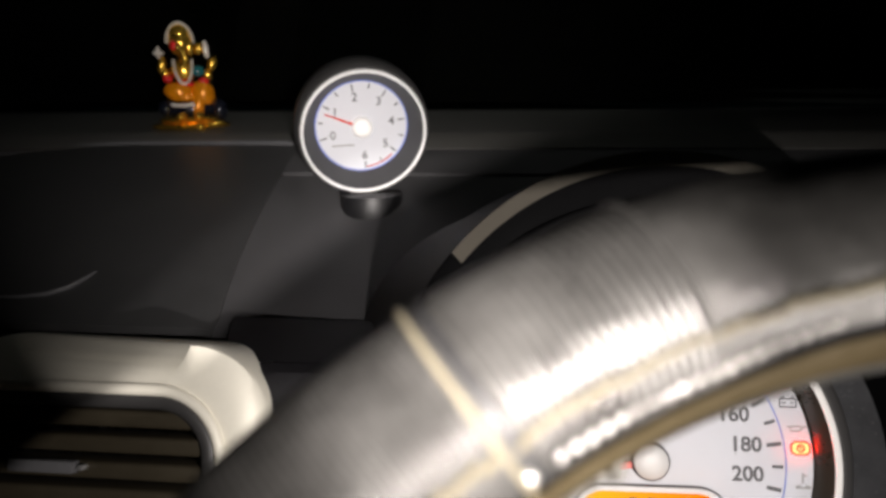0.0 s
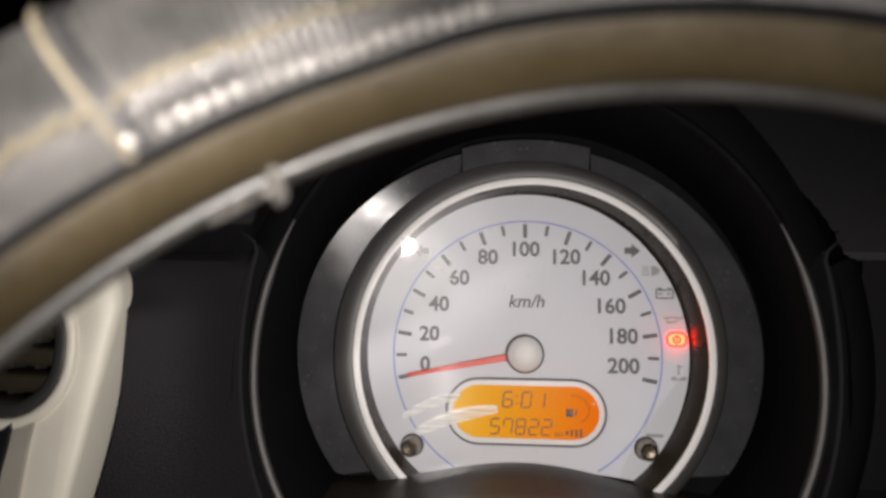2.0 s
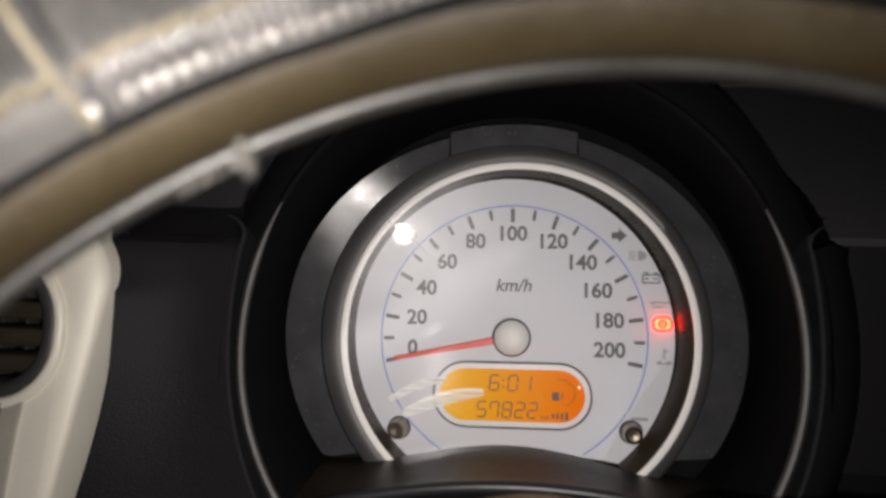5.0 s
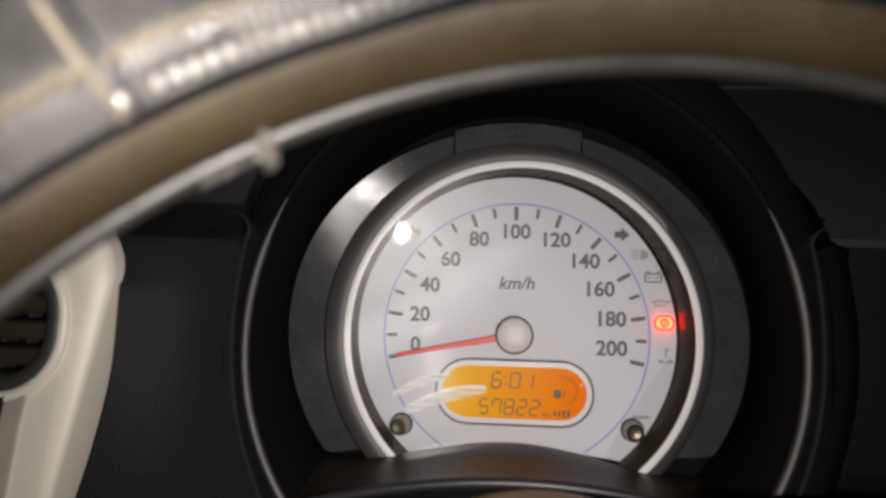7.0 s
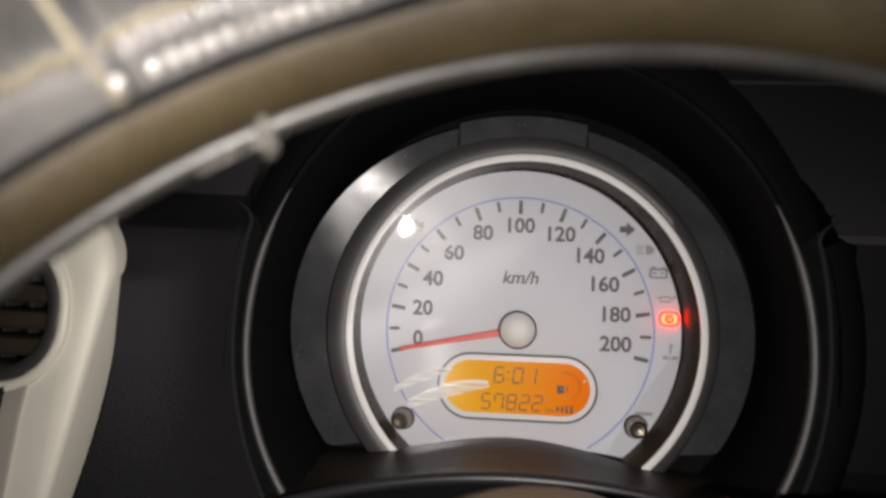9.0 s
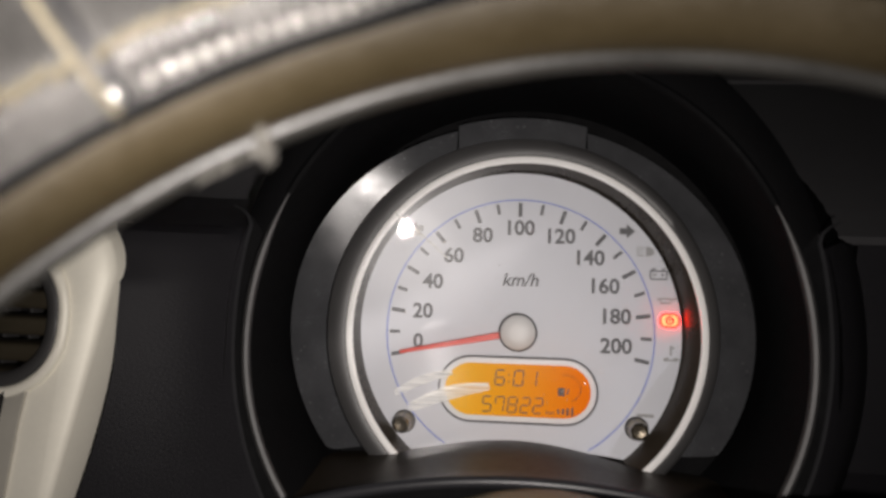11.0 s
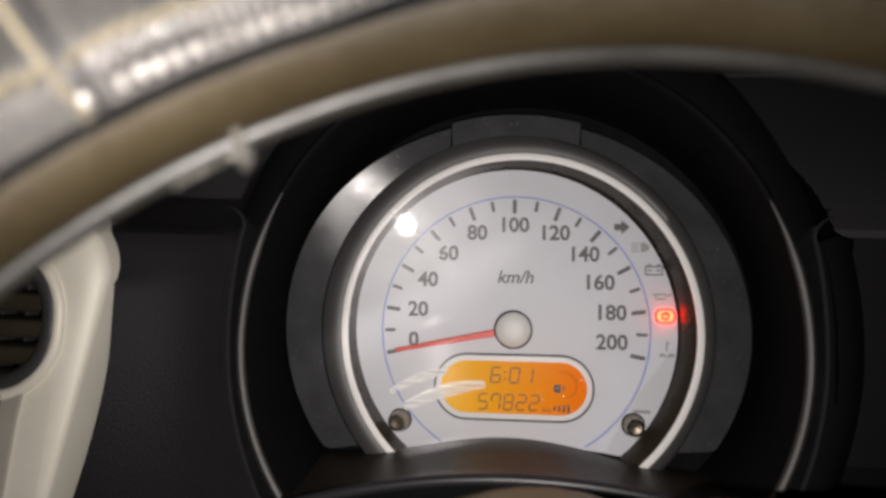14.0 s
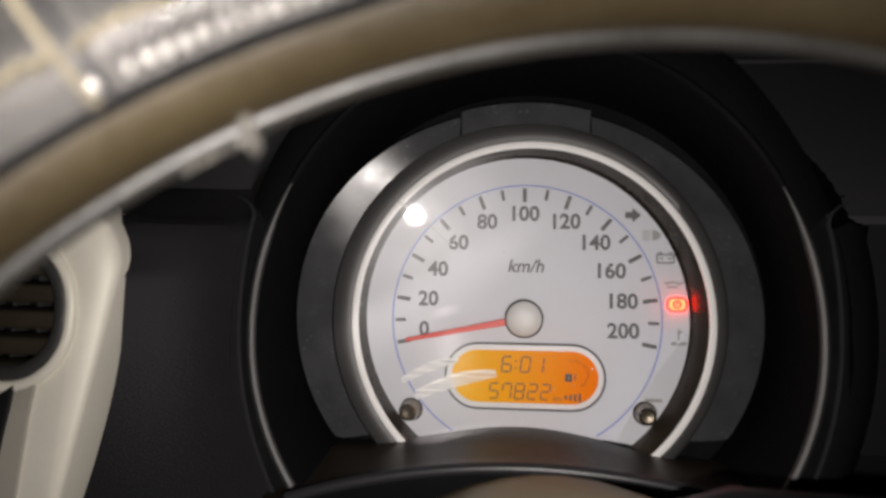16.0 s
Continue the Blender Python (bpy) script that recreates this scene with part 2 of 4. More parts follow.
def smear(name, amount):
    """A painted streak of glare for a clear cover: mostly clear, part scattering."""
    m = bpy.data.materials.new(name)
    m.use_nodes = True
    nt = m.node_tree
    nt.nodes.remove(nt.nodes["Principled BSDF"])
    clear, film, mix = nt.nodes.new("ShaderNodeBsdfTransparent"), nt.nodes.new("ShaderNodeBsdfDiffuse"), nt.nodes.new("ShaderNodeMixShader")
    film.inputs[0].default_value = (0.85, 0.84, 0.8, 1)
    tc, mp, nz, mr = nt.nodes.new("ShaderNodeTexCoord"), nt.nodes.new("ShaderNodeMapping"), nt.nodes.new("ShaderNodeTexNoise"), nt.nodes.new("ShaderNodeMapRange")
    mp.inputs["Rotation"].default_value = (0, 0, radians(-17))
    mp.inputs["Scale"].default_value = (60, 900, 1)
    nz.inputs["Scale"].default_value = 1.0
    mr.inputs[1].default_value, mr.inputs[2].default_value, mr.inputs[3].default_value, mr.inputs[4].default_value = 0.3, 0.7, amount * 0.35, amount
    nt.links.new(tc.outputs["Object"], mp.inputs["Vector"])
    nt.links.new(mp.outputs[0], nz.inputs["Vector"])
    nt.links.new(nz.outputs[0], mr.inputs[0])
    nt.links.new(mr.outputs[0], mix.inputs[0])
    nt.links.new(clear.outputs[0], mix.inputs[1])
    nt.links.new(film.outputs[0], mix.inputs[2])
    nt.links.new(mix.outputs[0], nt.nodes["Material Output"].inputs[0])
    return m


GLARE_STREAK = smear("glare_film", 0.95)


def leather(name, color, ribs, rough):
    """Ribbed leather: fine ribs run round the rim's tube (u counts them along the rim), with a soft grain."""
    m = mat(name, color, rough, noise_scale=70, noise_amount=0.5)
    nt = m.node_tree
    b = nt.nodes["Principled BSDF"]
    uv = nt.nodes.new("ShaderNodeUVMap")
    wave = nt.nodes.new("ShaderNodeTexWave")
    wave.wave_type, wave.bands_direction, wave.wave_profile = "BANDS", "X", "SIN"
    wave.inputs["Scale"].default_value = ribs
    wave.inputs["Distortion"].default_value = 1.2
    wave.inputs["Detail"].default_value = 3
    nt.links.new(uv.outputs[0], wave.inputs["Vector"])
    nz = nt.nodes.new("ShaderNodeTexNoise")
    nz.inputs["Scale"].default_value = 900
    tc = nt.nodes.new("ShaderNodeTexCoord")
    nt.links.new(tc.outputs["Object"], nz.inputs["Vector"])
    b1 = nt.nodes.new("ShaderNodeBump")
    b1.inputs["Strength"].default_value, b1.inputs["Distance"].default_value = 0.55, 0.0006
    nt.links.new(wave.outputs["Fac"], b1.inputs["Height"])
    b2 = nt.nodes.new("ShaderNodeBump")
    b2.inputs["Strength"].default_value, b2.inputs["Distance"].default_value = 0.25, 0.0003
    nt.links.new(nz.outputs[0], b2.inputs["Height"])
    nt.links.new(b1.outputs[0], b2.inputs["Normal"])
    nt.links.new(b2.outputs[0], b.inputs["Normal"])
    return m


LEATHER = leather("grey_leather", (0.060, 0.058, 0.055), 8.6, 0.42)
PATCH = leather("smooth_leather", (0.062, 0.060, 0.057), 6.2, 0.36)
for m in (LEATHER, PATCH):  # carbon-look vinyl with a metallic sheen
    m.node_tree.nodes["Principled BSDF"].inputs["Metallic"].default_value = 0.66


# ---- mesh tools ----
def part(name, bm, material, parent=None, label="", smooth=True):
    me = bpy.data.meshes.new(name)
    if isinstance(bm, bmesh.types.BMesh):
        bmesh.ops.recalc_face_normals(bm, faces=bm.faces)
        bm.to_mesh(me)
        bm.free()
    else:
        me.from_pydata(*bm)
    for m in material if isinstance(material, (list, tuple)) else [material]:
        me.materials.append(m)
    if smooth:
        me.polygons.foreach_set("use_smooth", [True] * len(me.polygons))
        me.set_sharp_from_angle(angle=radians(38))
    ob = new(name, me)
    if parent:
        ob.parent = parent
    if label:
        ob["label"] = label
    return ob


def thing(name, m, label, category, group="", kind=""):
    ob = new(name)
    ob.empty_display_size = 0.02
    ob.matrix_world = m
    return tagged(ob, label, category, group, kind)


def grid_faces(bm, rows, close_u=False, close_v=False):
    nu, nv = len(rows), len(rows[0])
    for i in range(nu if close_u else nu - 1):
        for j in range(nv if close_v else nv - 1):
            a, b = rows[i], rows[(i + 1) % nu]
            k = (j + 1) % nv
            bm.faces.new((a[j], b[j], b[k], a[k]))


def loft(sections, close_u=False, close_v=False, cap=False):
    bm = bmesh.new()
    rows = [[bm.verts.new(p) for p in s] for s in sections]
    grid_faces(bm, rows, close_u, close_v)
    if cap:
        bm.faces.new(rows[0])
        bm.faces.new(list(reversed(rows[-1])))
    return bm


def revolve(profile, seg=96, a0=0.0, a1=360.0, sx=1.0, sy=1.0, closed_profile=False):
    """Turns (radius, height) pairs round the z axis; sx and sy make it oval."""
    full = abs(a1 - a0) >= 360
    n = seg if full else seg + 1
    sections = []
    for i in range(n):
        a = radians(a0 + (a1 - a0) * i / seg)
        sections.append([(r * math.cos(a) * sx, r * math.sin(a) * sy, h) for r, h in profile])
    return loft(sections, full, closed_profile, cap=closed_profile and not full)


def slab(outline, h0, h1, bevel=0.0, seg=2):
    bm = bmesh.new()
    low = [bm.verts.new((x, y, h0)) for x, y in outline]
    f = bm.faces.new(low)
    ext = bmesh.ops.extrude_face_region(bm, geom=[f])
    vs = [e for e in ext["geom"] if isinstance(e, bmesh.types.BMVert)]
    bmesh.ops.translate(bm, vec=(0, 0, h1 - h0), verts=vs)
    if bevel:
        top = [e for e in bm.edges if all(abs(v.co.z - h1) < 1e-9 for v in e.verts)]
        bmesh.ops.bevel(bm, geom=top, offset=bevel, segments=seg, profile=0.6, affect="EDGES")
    return bm


def rounded(x0, y0, x1, y1, r, n=8):
    pts = []
    for cx, cy, a in ((x1 - r, y1 - r, 0), (x0 + r, y1 - r, 90), (x0 + r, y0 + r, 180), (x1 - r, y0 + r, 270)):
        for i in range(n + 1):
            t = radians(a + 90 * i / n)
            pts.append((cx + r * math.cos(t), cy + r * math.sin(t)))
    return pts


def tube(points, radius, sides=8, taper=None, closed=False):
    pts = [Vector(p) for p in points]
    sections = []
    for i, p in enumerate(pts):
        a = pts[(i - 1) % len(pts)] if closed or i else pts[0]
        b = pts[(i + 1) % len(pts)] if closed or i < len(pts) - 1 else pts[-1]
        d = (b - a).normalized()
        u = d.orthogonal().normalized() if i == 0 else (u - d * u.dot(d)).normalized()
        w = d.cross(u)
        r = radius * (taper[i] if taper else 1)
        sections.append([p + r * (math.cos(t) * u + math.sin(t) * w) for t in (2 * math.pi * k / sides for k in range(sides))])
    return loft(sections, closed, True, cap=not closed)


def box(x0, y0, z0, x1, y1, z1, bevel=0.0, seg=2):
    bm = bmesh.new()
    bmesh.ops.create_cube(bm, size=1)
    for v in bm.verts:
        v.co = Vector((x0 + (v.co.x + 0.5) * (x1 - x0), y0 + (v.co.y + 0.5) * (y1 - y0), z0 + (v.co.z + 0.5) * (z1 - z0)))
    if bevel:
        bmesh.ops.bevel(bm, geom=list(bm.edges), offset=bevel, segments=seg, profile=0.6, affect="EDGES")
    return bm


def ball(bm, place, size, turn=(0, 0, 0), sub=2, index=0):
    before = set(bm.faces)
    m = Matrix.LocRotScale(place, Euler([radians(a) for a in turn]), Vector(size))
    bmesh.ops.create_icosphere(bm, subdivisions=sub, radius=1, matrix=m)
    for f in set(bm.faces) - before:
        f.material_index = index
        f.smooth = True


def words(name, text, size, x, y, h, material, parent, slant=0.0, thick=0.00012, bold=0.0, wide=1.0, turn=0.0):
    cu = bpy.data.curves.new(name, "FONT")
    cu.body, cu.size, cu.align_x, cu.align_y, cu.extrude, cu.shear = text, size, "CENTER", "CENTER", thick, slant
    cu.offset = bold
    cu.resolution_u = 4
    tmp = bpy.data.objects.new(name, cu)
    scene.collection.objects.link(tmp)
    me = bpy.data.meshes.new_from_object(tmp.evaluated_get(bpy.context.evaluated_depsgraph_get()))
    bpy.data.objects.remove(tmp)
    bpy.data.curves.remove(cu)
    me.materials.clear()
    me.materials.append(material)
    ob = new(name, me)
    ob.parent = parent
    ob.location, ob.scale, ob.rotation_euler = (x, y, h), (wide, 1, 1), (0, 0, radians(turn))
    return ob


def bar(x, y, w, l, angle, h, thick=0.00015):
    """A printed stroke, l long in the direction of angle and w wide."""
    a = radians(angle)
    ux, uy = math.cos(a), math.sin(a)
    pts = [(x + s * l / 2 * ux - q * w / 2 * uy, y + s * l / 2 * uy + q * w / 2 * ux) for s, q in ((-1, -1), (1, -1), (1, 1), (-1, 1))]
    return slab(pts, h, h + thick)


def merge(*bms):
    out = bmesh.new()
    for b in bms:
        me = bpy.data.meshes.new("tmp")
        b.to_mesh(me)
        b.free()
        out.from_mesh(me)
        bpy.data.meshes.remove(me)
    return out


def surface(f, nu, nv, thickness):
    """A sheet f(s, t) over the unit square, with a real thickness downwards along its normal."""
    top = [[Vector(f(i / nu, j / nv)) for j in range(nv + 1)] for i in range(nu + 1)]
    bm = bmesh.new()
    rows = [[bm.verts.new(p) for p in r] for r in top]
    grid_faces(bm, rows)
    bmesh.ops.recalc_face_normals(bm, faces=bm.faces)
    bmesh.ops.solidify(bm, geom=list(bm.faces), thickness=thickness)
    return bm


# ---- the cabin and the night outside ----
DIAL = Matrix.Translation((0, 0, 0.95)) @ pose(0, 0, 0, 70, 0, 0)


def wall(name, x0, y0, z0, x1, y1, z1, material, label, category):
    ob = part(name, box(x0, y0, z0, x1, y1, z1, 0.004), material)
    return tagged(ob, label, category, kind="structure")


wall("floor", -1.1, -1.6, 0.28, 0.5, 0.5, 0.32, CLOTH, "dark carpeted floor of the car cabin", "floor")
wall("ceiling", -1.1, -1.6, 1.46, 0.5, -0.32, 1.50, ROOFM, "pale cloth headliner of the car roof", "ceiling")
wall("wall_rear", -1.1, -1.64, 0.32, 0.5, -1.60, 1.46, CLOTH, "dark cloth rear of the car cabin", "wall")
wall("wall_passenger_side", -1.14, -1.6, 0.32, -1.10, 0.5, 1.46, CLOTH, "dark trimmed passenger side of the cabin", "wall")
wall("wall_driver_side", 0.5, -1.6, 0.32, 0.54, 0.5, 1.46, CLOTH, "dark trimmed driver side of the cabin", "wall")
wall("bulkhead", -1.1, 0.40, 0.32, 0.5, 0.44, 1.01, BLACK, "black bulkhead ahead of the dashboard", "wall")

screen = part("window_1", surface(lambda s, t: (-1.08 + 1.56 * s, 0.345 - 0.66 * t + 0.03 * math.sin(math.pi * s), 1.047 + 0.42 * t), 10, 6, 0.004), PANE)
screen.visible_shadow = False
tagged(screen, "dark raked windscreen glass with night behind", "windscreen", kind="structure")
cowl = part("cowl_panel", surface(lambda s, t: (-0.9 + 1.3 * s, 0.405 + 0.16 * t, 1.022 + 0.012 * math.sin(3 * t)), 20, 6, 0.004), BLACK)
tagged(cowl, "black plastic cowl outside under the windscreen", "cowl")
wiper = thing("wiper_arm", Matrix.Identity(4), "thin black wiper arm resting on the cowl", "wiper")
part("arm", tube([(-0.16, 0.450, 1.040), (-0.10, 0.448, 1.041), (-0.02, 0.444, 1.040), (0.04, 0.440, 1.038)], 0.0022), GREY, wiper)
part("blade", tube([(-0.12, 0.458, 1.036), (0.10, 0.452, 1.036)], 0.0016), BLACK, wiper)


# ---- dashboard ----
def zs(y):
    return 0.985 + 0.36 * (y - 0.02)


dash = thing("dashboard", Matrix.Identity(4), "dark grey moulded dashboard with a sloping front pad", "dashboard")


def edge_x(y):
    """Where the lid ends and the grey centre pad begins."""
    return -0.1835 - 0.19 * max(0.0, y - 0.03) + 0.28 * max(0.0, y - 0.03) ** 2 * 3


part("centre_pad", surface(lambda s, t: (edge_x(0.022 + 0.1345 * t) + (0.36 - edge_x(0.022 + 0.1345 * t)) * s, 0.022 + 0.1345 * t, zs(0.022 + 0.1345 * t)), 24, 12, 0.004), CPAD, dash)
part("rear_pad", surface(lambda s, t: (-0.1935 + 0.55 * s, 0.158 + 0.034 * t, zs(0.158 + 0.034 * t) + 0.0012 - 0.006 * max(0, t - 0.6)), 24, 6, 0.004), CPAD, dash)
part("deck", surface(lambda s, t: (-1.05 + 1.45 * s, 0.190 + 0.15 * t, 1.0525 + 0.006 * t + 0.003 * math.sin(math.pi * t) - 0.010 * max(0, 0.06 - t) * 10), 40, 14, 0.004), DECK, dash)


def lid_point(s, t):
    y = 0.026 + 0.168 * t
    x1 = edge_x(y) - 0.0002
    x = -0.62 + (x1 + 0.62) * s
    z = zs(y) + 0.0012 + 0.005 * math.sin(math.pi * min(1, max(0, t))) ** 0.6 * min(1.0, (1 - s) / 0.35)
    cut = max(0.0, (-0.30 - x) / 0.32)
    z -= 0.05 * cut ** 1.6 * t + 0.001 * max(0, s - 0.98) / 0.02
    return x, y, z


lid = part("storage_lid", surface(lid_point, 60, 24, 0.005), LID, dash, "smooth black lid of the dash-top box")
part("lid_rim", tube([lid_point(s, 1.0) for s in (i / 40 for i in range(41))], 0.0022, 8), GREY, lid, "paler rounded rim along the lid")
notch = [(-0.300, 0.040), (-0.285, 0.0405), (-0.272, 0.043), (-0.264, 0.048), (-0.259, 0.055), (-0.2565, 0.060)]


def on_lid(x, y):
    t = (y - 0.026) / 0.168
    return lid_point((x + 0.62) / (edge_x(y) - 0.0012 + 0.62), t)[2]


part("finger_notch", tube([(x, y, on_lid(x, y) + 0.0006) for x, y in notch], 0.0013, 8, [0.5, 0.8, 1, 1, 0.9, 0.4]), GREY, lid, "pale curved edge of the finger notch")


# the shadow over the fascia is put into this darker pad colour
part("fascia", surface(lambda s, t: (-0.40 + 0.75 * s, 0.0235 - 0.022 * t, 0.9835 - 0.085 * t), 12, 6, 0.004), PAD, dash)

# ---- silver vent unit ----
vent = thing("air_vent", DIAL @ Matrix.Translation((-0.2098, 0.0016, 0.048)) @ Matrix.Scale(0.843, 4), "silver framed dashboard air vent with brown-grey slats", "air vent")


def frame_plate(outer, inner, h0, h1):
    """A plate round an opening, crowned so that it falls away towards its top and its driver's side."""
    def drop(s, x, y):
        return s * (0.066 * min(1.0, max(0.0, (y - 0.016) / 0.029)) * min(1.0, max(0.0, (0.052 - x) / 0.035))) + s * s * 0.006 * min(1.0, max(0.0, (x - 0.060) / 0.025))

    def ring(s):
        mixed = [(ix + (ox - ix) * s, iy + (oy - iy) * s) for (ox, oy), (ix, iy) in zip(outer, inner)]
        return [(x, y, h1 - drop(s, x, y)) for x, y in mixed]

    sections = [[(x, y, h0) for x, y in inner]] + [ring(k / 6) for k in range(7)]
    sections.append([(x * 1.01, y * 1.01, h - 0.002) for x, y, h in sections[-1]])
    sections.append([(x, y, min(h, h0) - 0.01) for x, y, h in sections[-1]])
    return loft(sections, False, True)


outer = rounded(-0.10, -0.13, 0.0840, 0.0460, 0.031, 12)
outer = [(x - (0.12 * max(0.0, -0.01 - y) + 2.6 * max(0.0, -0.03 - y) ** 2 if x > 0 else 0), y) for x, y in outer]
inner = rounded(-0.075, -0.036, 0.0690, 0.0285, 0.029, 12)
part("surround", frame_plate(outer, inner, -0.026, 0.001), SILVER, vent, "satin silver surround")
part("bead", tube([(x, y, 0.0010) for x, y in rounded(-0.0735, -0.0345, 0.0680, 0.0272, 0.028, 12)], 0.0026, 10, closed=True), SILVER, vent, "raised cream-silver bead round the opening")
part("inner_frame", tube([(x, y, -0.0020) for x, y in rounded(-0.0685, -0.0300, 0.0630, 0.0228, 0.024, 12)], 0.0042, 10, closed=True), BEZEL, vent, "thick dark inner frame")
strip = [(-0.100, -0.0395), (0.040, -0.0395), (0.0530, -0.0290), (0.0560, -0.0262), (0.0525, -0.0447), (0.0485, -0.0785), (0.0440, -0.1200), (-0.100, -0.1200)]
part("step", slab(strip, 0.0012, 0.0026, 0.0008), STEP, vent, "greyer step at the foot of the surround")
stack = [(-0.100, -0.0400), (0.036, -0.0400), (0.0464, -0.0330), (0.0450, -0.0420), (0.0428, -0.0522), (0.0406, -0.0649), (0.0370, -0.1200), (-0.100, -0.1200)]
part("console_panel", slab(stack, 0.0026, 0.0046, 0.0012), BLACK, vent, "black panel below the vent")
part("backing", slab(rounded(-0.074, -0.035, 0.072, 0.027, 0.02), -0.030, -0.028), BLACK, vent)
for k in range(5):
    v = 0.0150 - 0.0108 * k
    bm = box(-0.070, v - 0.0037, -0.013, 0.068, v + 0.0037, -0.001, 0.0022, 3)
    bmesh.ops.rotate(bm, cent=(0, v, -0.007), matrix=Matrix.Rotation(radians(8), 3, "X"), verts=bm.verts)
    part("slat", bm, VENTM, vent)
for k in range(12):
    x = -0.066 + 0.0118 * k
    part("vane", box(x - 0.0008, -0.032, -0.026, x + 0.0008, 0.024, -0.017, 0.0003), BEZEL, vent)
tab = part("tab", box(-0.024, -0.0085, -0.002, 0.006, -0.0030, 0.004, 0.0018), GREY, vent, "grey sliding tab")
part("rivet", box(0.0070, -0.0070, -0.002, 0.0095, -0.0045, 0.003, 0.0008), STEEL, vent, "bright metal rivet")

# ---- hood round the instruments ----
hood = thing("instrument_hood", DIAL, "black hood round the speedometer with a paler lip", "instrument hood")


def oval(a, b_up, b_low, e_low, h, n0=0, n1=360, n=96):
    pts = []
    for i in range(n + 1):
        t = radians(n0 + (n1 - n0) * i / n)
        c, s = math.cos(t), math.sin(t)
        if s >= 0:
            pts.append((a * c, b_up * s, h))
        else:
            pts.append((a * math.copysign(abs(c) ** e_low, c), -b_low * abs(s) ** e_low, h))
    return pts


def egg(a, up, low, mid, h, n0, n1, n=96):
    """Points of the hood's egg-shaped edge: half width, heights over and under the line of its middle."""
    pts = []
    for i in range(n + 1):
        t = radians(n0 + (n1 - n0) * i / n)
        c, q = math.cos(t), math.sin(t)
        pts.append((a * c, mid + (up if q >= 0 else low) * q, h))
    return pts


def sill(u):
    """The bowed front edge of the shelf that closes the hood's mouth."""
    return -0.0455 + 0.03 * u - 2.0 * u * u


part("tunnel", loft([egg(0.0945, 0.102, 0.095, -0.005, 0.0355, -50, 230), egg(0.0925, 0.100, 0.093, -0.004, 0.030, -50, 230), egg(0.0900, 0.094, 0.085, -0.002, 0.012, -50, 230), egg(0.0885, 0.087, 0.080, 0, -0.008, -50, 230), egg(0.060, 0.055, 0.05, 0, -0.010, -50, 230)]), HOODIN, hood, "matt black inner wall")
# the upper stretch is coloured black for the shadow of the wheel rim
for n0, n1, lip_look, note in ((150, 214.5, LIP, "thin paler lip"), (-34.5, 30, LIP, "thin paler lip"), (30, 150, HOODIN, "upper lip, blackened for the wheel rim's shadow")):
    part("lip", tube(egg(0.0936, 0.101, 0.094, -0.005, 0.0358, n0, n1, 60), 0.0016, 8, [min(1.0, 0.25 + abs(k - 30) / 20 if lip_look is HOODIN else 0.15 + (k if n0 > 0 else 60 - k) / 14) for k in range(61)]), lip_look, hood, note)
for flip in (1, -1):
    pts = [(0.1035, 0.0415, 0.0290), (0.1000, 0.0400, 0.0300), (0.0972, 0.0375, 0.0308), (0.0962, 0.0345, 0.0310)] + egg(0.1003, 0.136, 0.112, -0.003, 0.0310, 13, -42, 44)
    part("side_trim", tube([(flip * u, v, h) for u, v, h in pts], 0.0007, 6, [0.3, 0.6, 1, 1] + [1] * 44 + [0.7]), TRIMM, hood, "fine pale edge of the side panel")
for n0, n1 in ((-60, 23), (157, 240)):
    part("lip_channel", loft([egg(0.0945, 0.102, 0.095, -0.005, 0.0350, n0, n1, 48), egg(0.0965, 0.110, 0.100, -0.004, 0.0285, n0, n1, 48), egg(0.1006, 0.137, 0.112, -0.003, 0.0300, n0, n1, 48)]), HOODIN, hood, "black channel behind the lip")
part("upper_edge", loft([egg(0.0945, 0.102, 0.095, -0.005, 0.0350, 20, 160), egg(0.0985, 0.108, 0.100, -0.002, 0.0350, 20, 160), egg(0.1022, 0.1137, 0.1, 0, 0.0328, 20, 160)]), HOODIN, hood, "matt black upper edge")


def flank(v0, v1, n):
    """The panel between the hood's edge and the silver vent; it bends back to the pad over its upper part."""
    rows = []
    for i in range(n + 1):
        v = v0 + (v1 - v0) * i / n
        q = (v + 0.003) / (0.136 if v > -0.003 else 0.112)
        inner = -0.1006 * math.sqrt(max(0.0, 1 - q * q)) if v > -0.09 else -0.062
        outer = -0.1385 - 0.9 * max(0.0, -0.012 - v) ** 1.5 - 0.9 * max(0.0, v - 0.012)
        back = 0.0480 * min(1.0, max(0.0, (v - 0.030) / 0.020)) ** 1.3
        row = [(inner + (outer - inner) * t, v, 0.0305 + 0.010 * t - 0.004 * math.sin(math.pi * t) - back * (0.55 + 0.45 * min(1.0, 3 * t))) for t in (j / 10 for j in range(11))]
        row.append((outer - 0.004, v, 0.030 - back))
        rows.append(row)
    return loft(rows)


part("side_panel", flank(0.034, -0.135, 52), PAD, hood, "dark grey panel beside the instruments")
# skirt gets the dark pad colour in place of the shadow on it
part("pad_skirt", flank(0.0500, 0.0342, 12), PAD, dash).matrix_world = DIAL
part("side_panel", loft([egg(0.1010, 0.137, 0.112, -0.003, 0.0305, 15, -75, 60), egg(0.110, 0.140, 0.118, -0.003, 0.0240, 16, -75, 60), egg(0.122, 0.142, 0.126, -0.003, 0.0030, 16, -75, 60), egg(0.136, 0.145, 0.14, -0.003, -0.026, 16, -75, 60), egg(0.200, 0.150, 0.17, -0.003, -0.050, 16, -75, 60)]), PAD, hood, "dark grey panel falling away from the instruments")

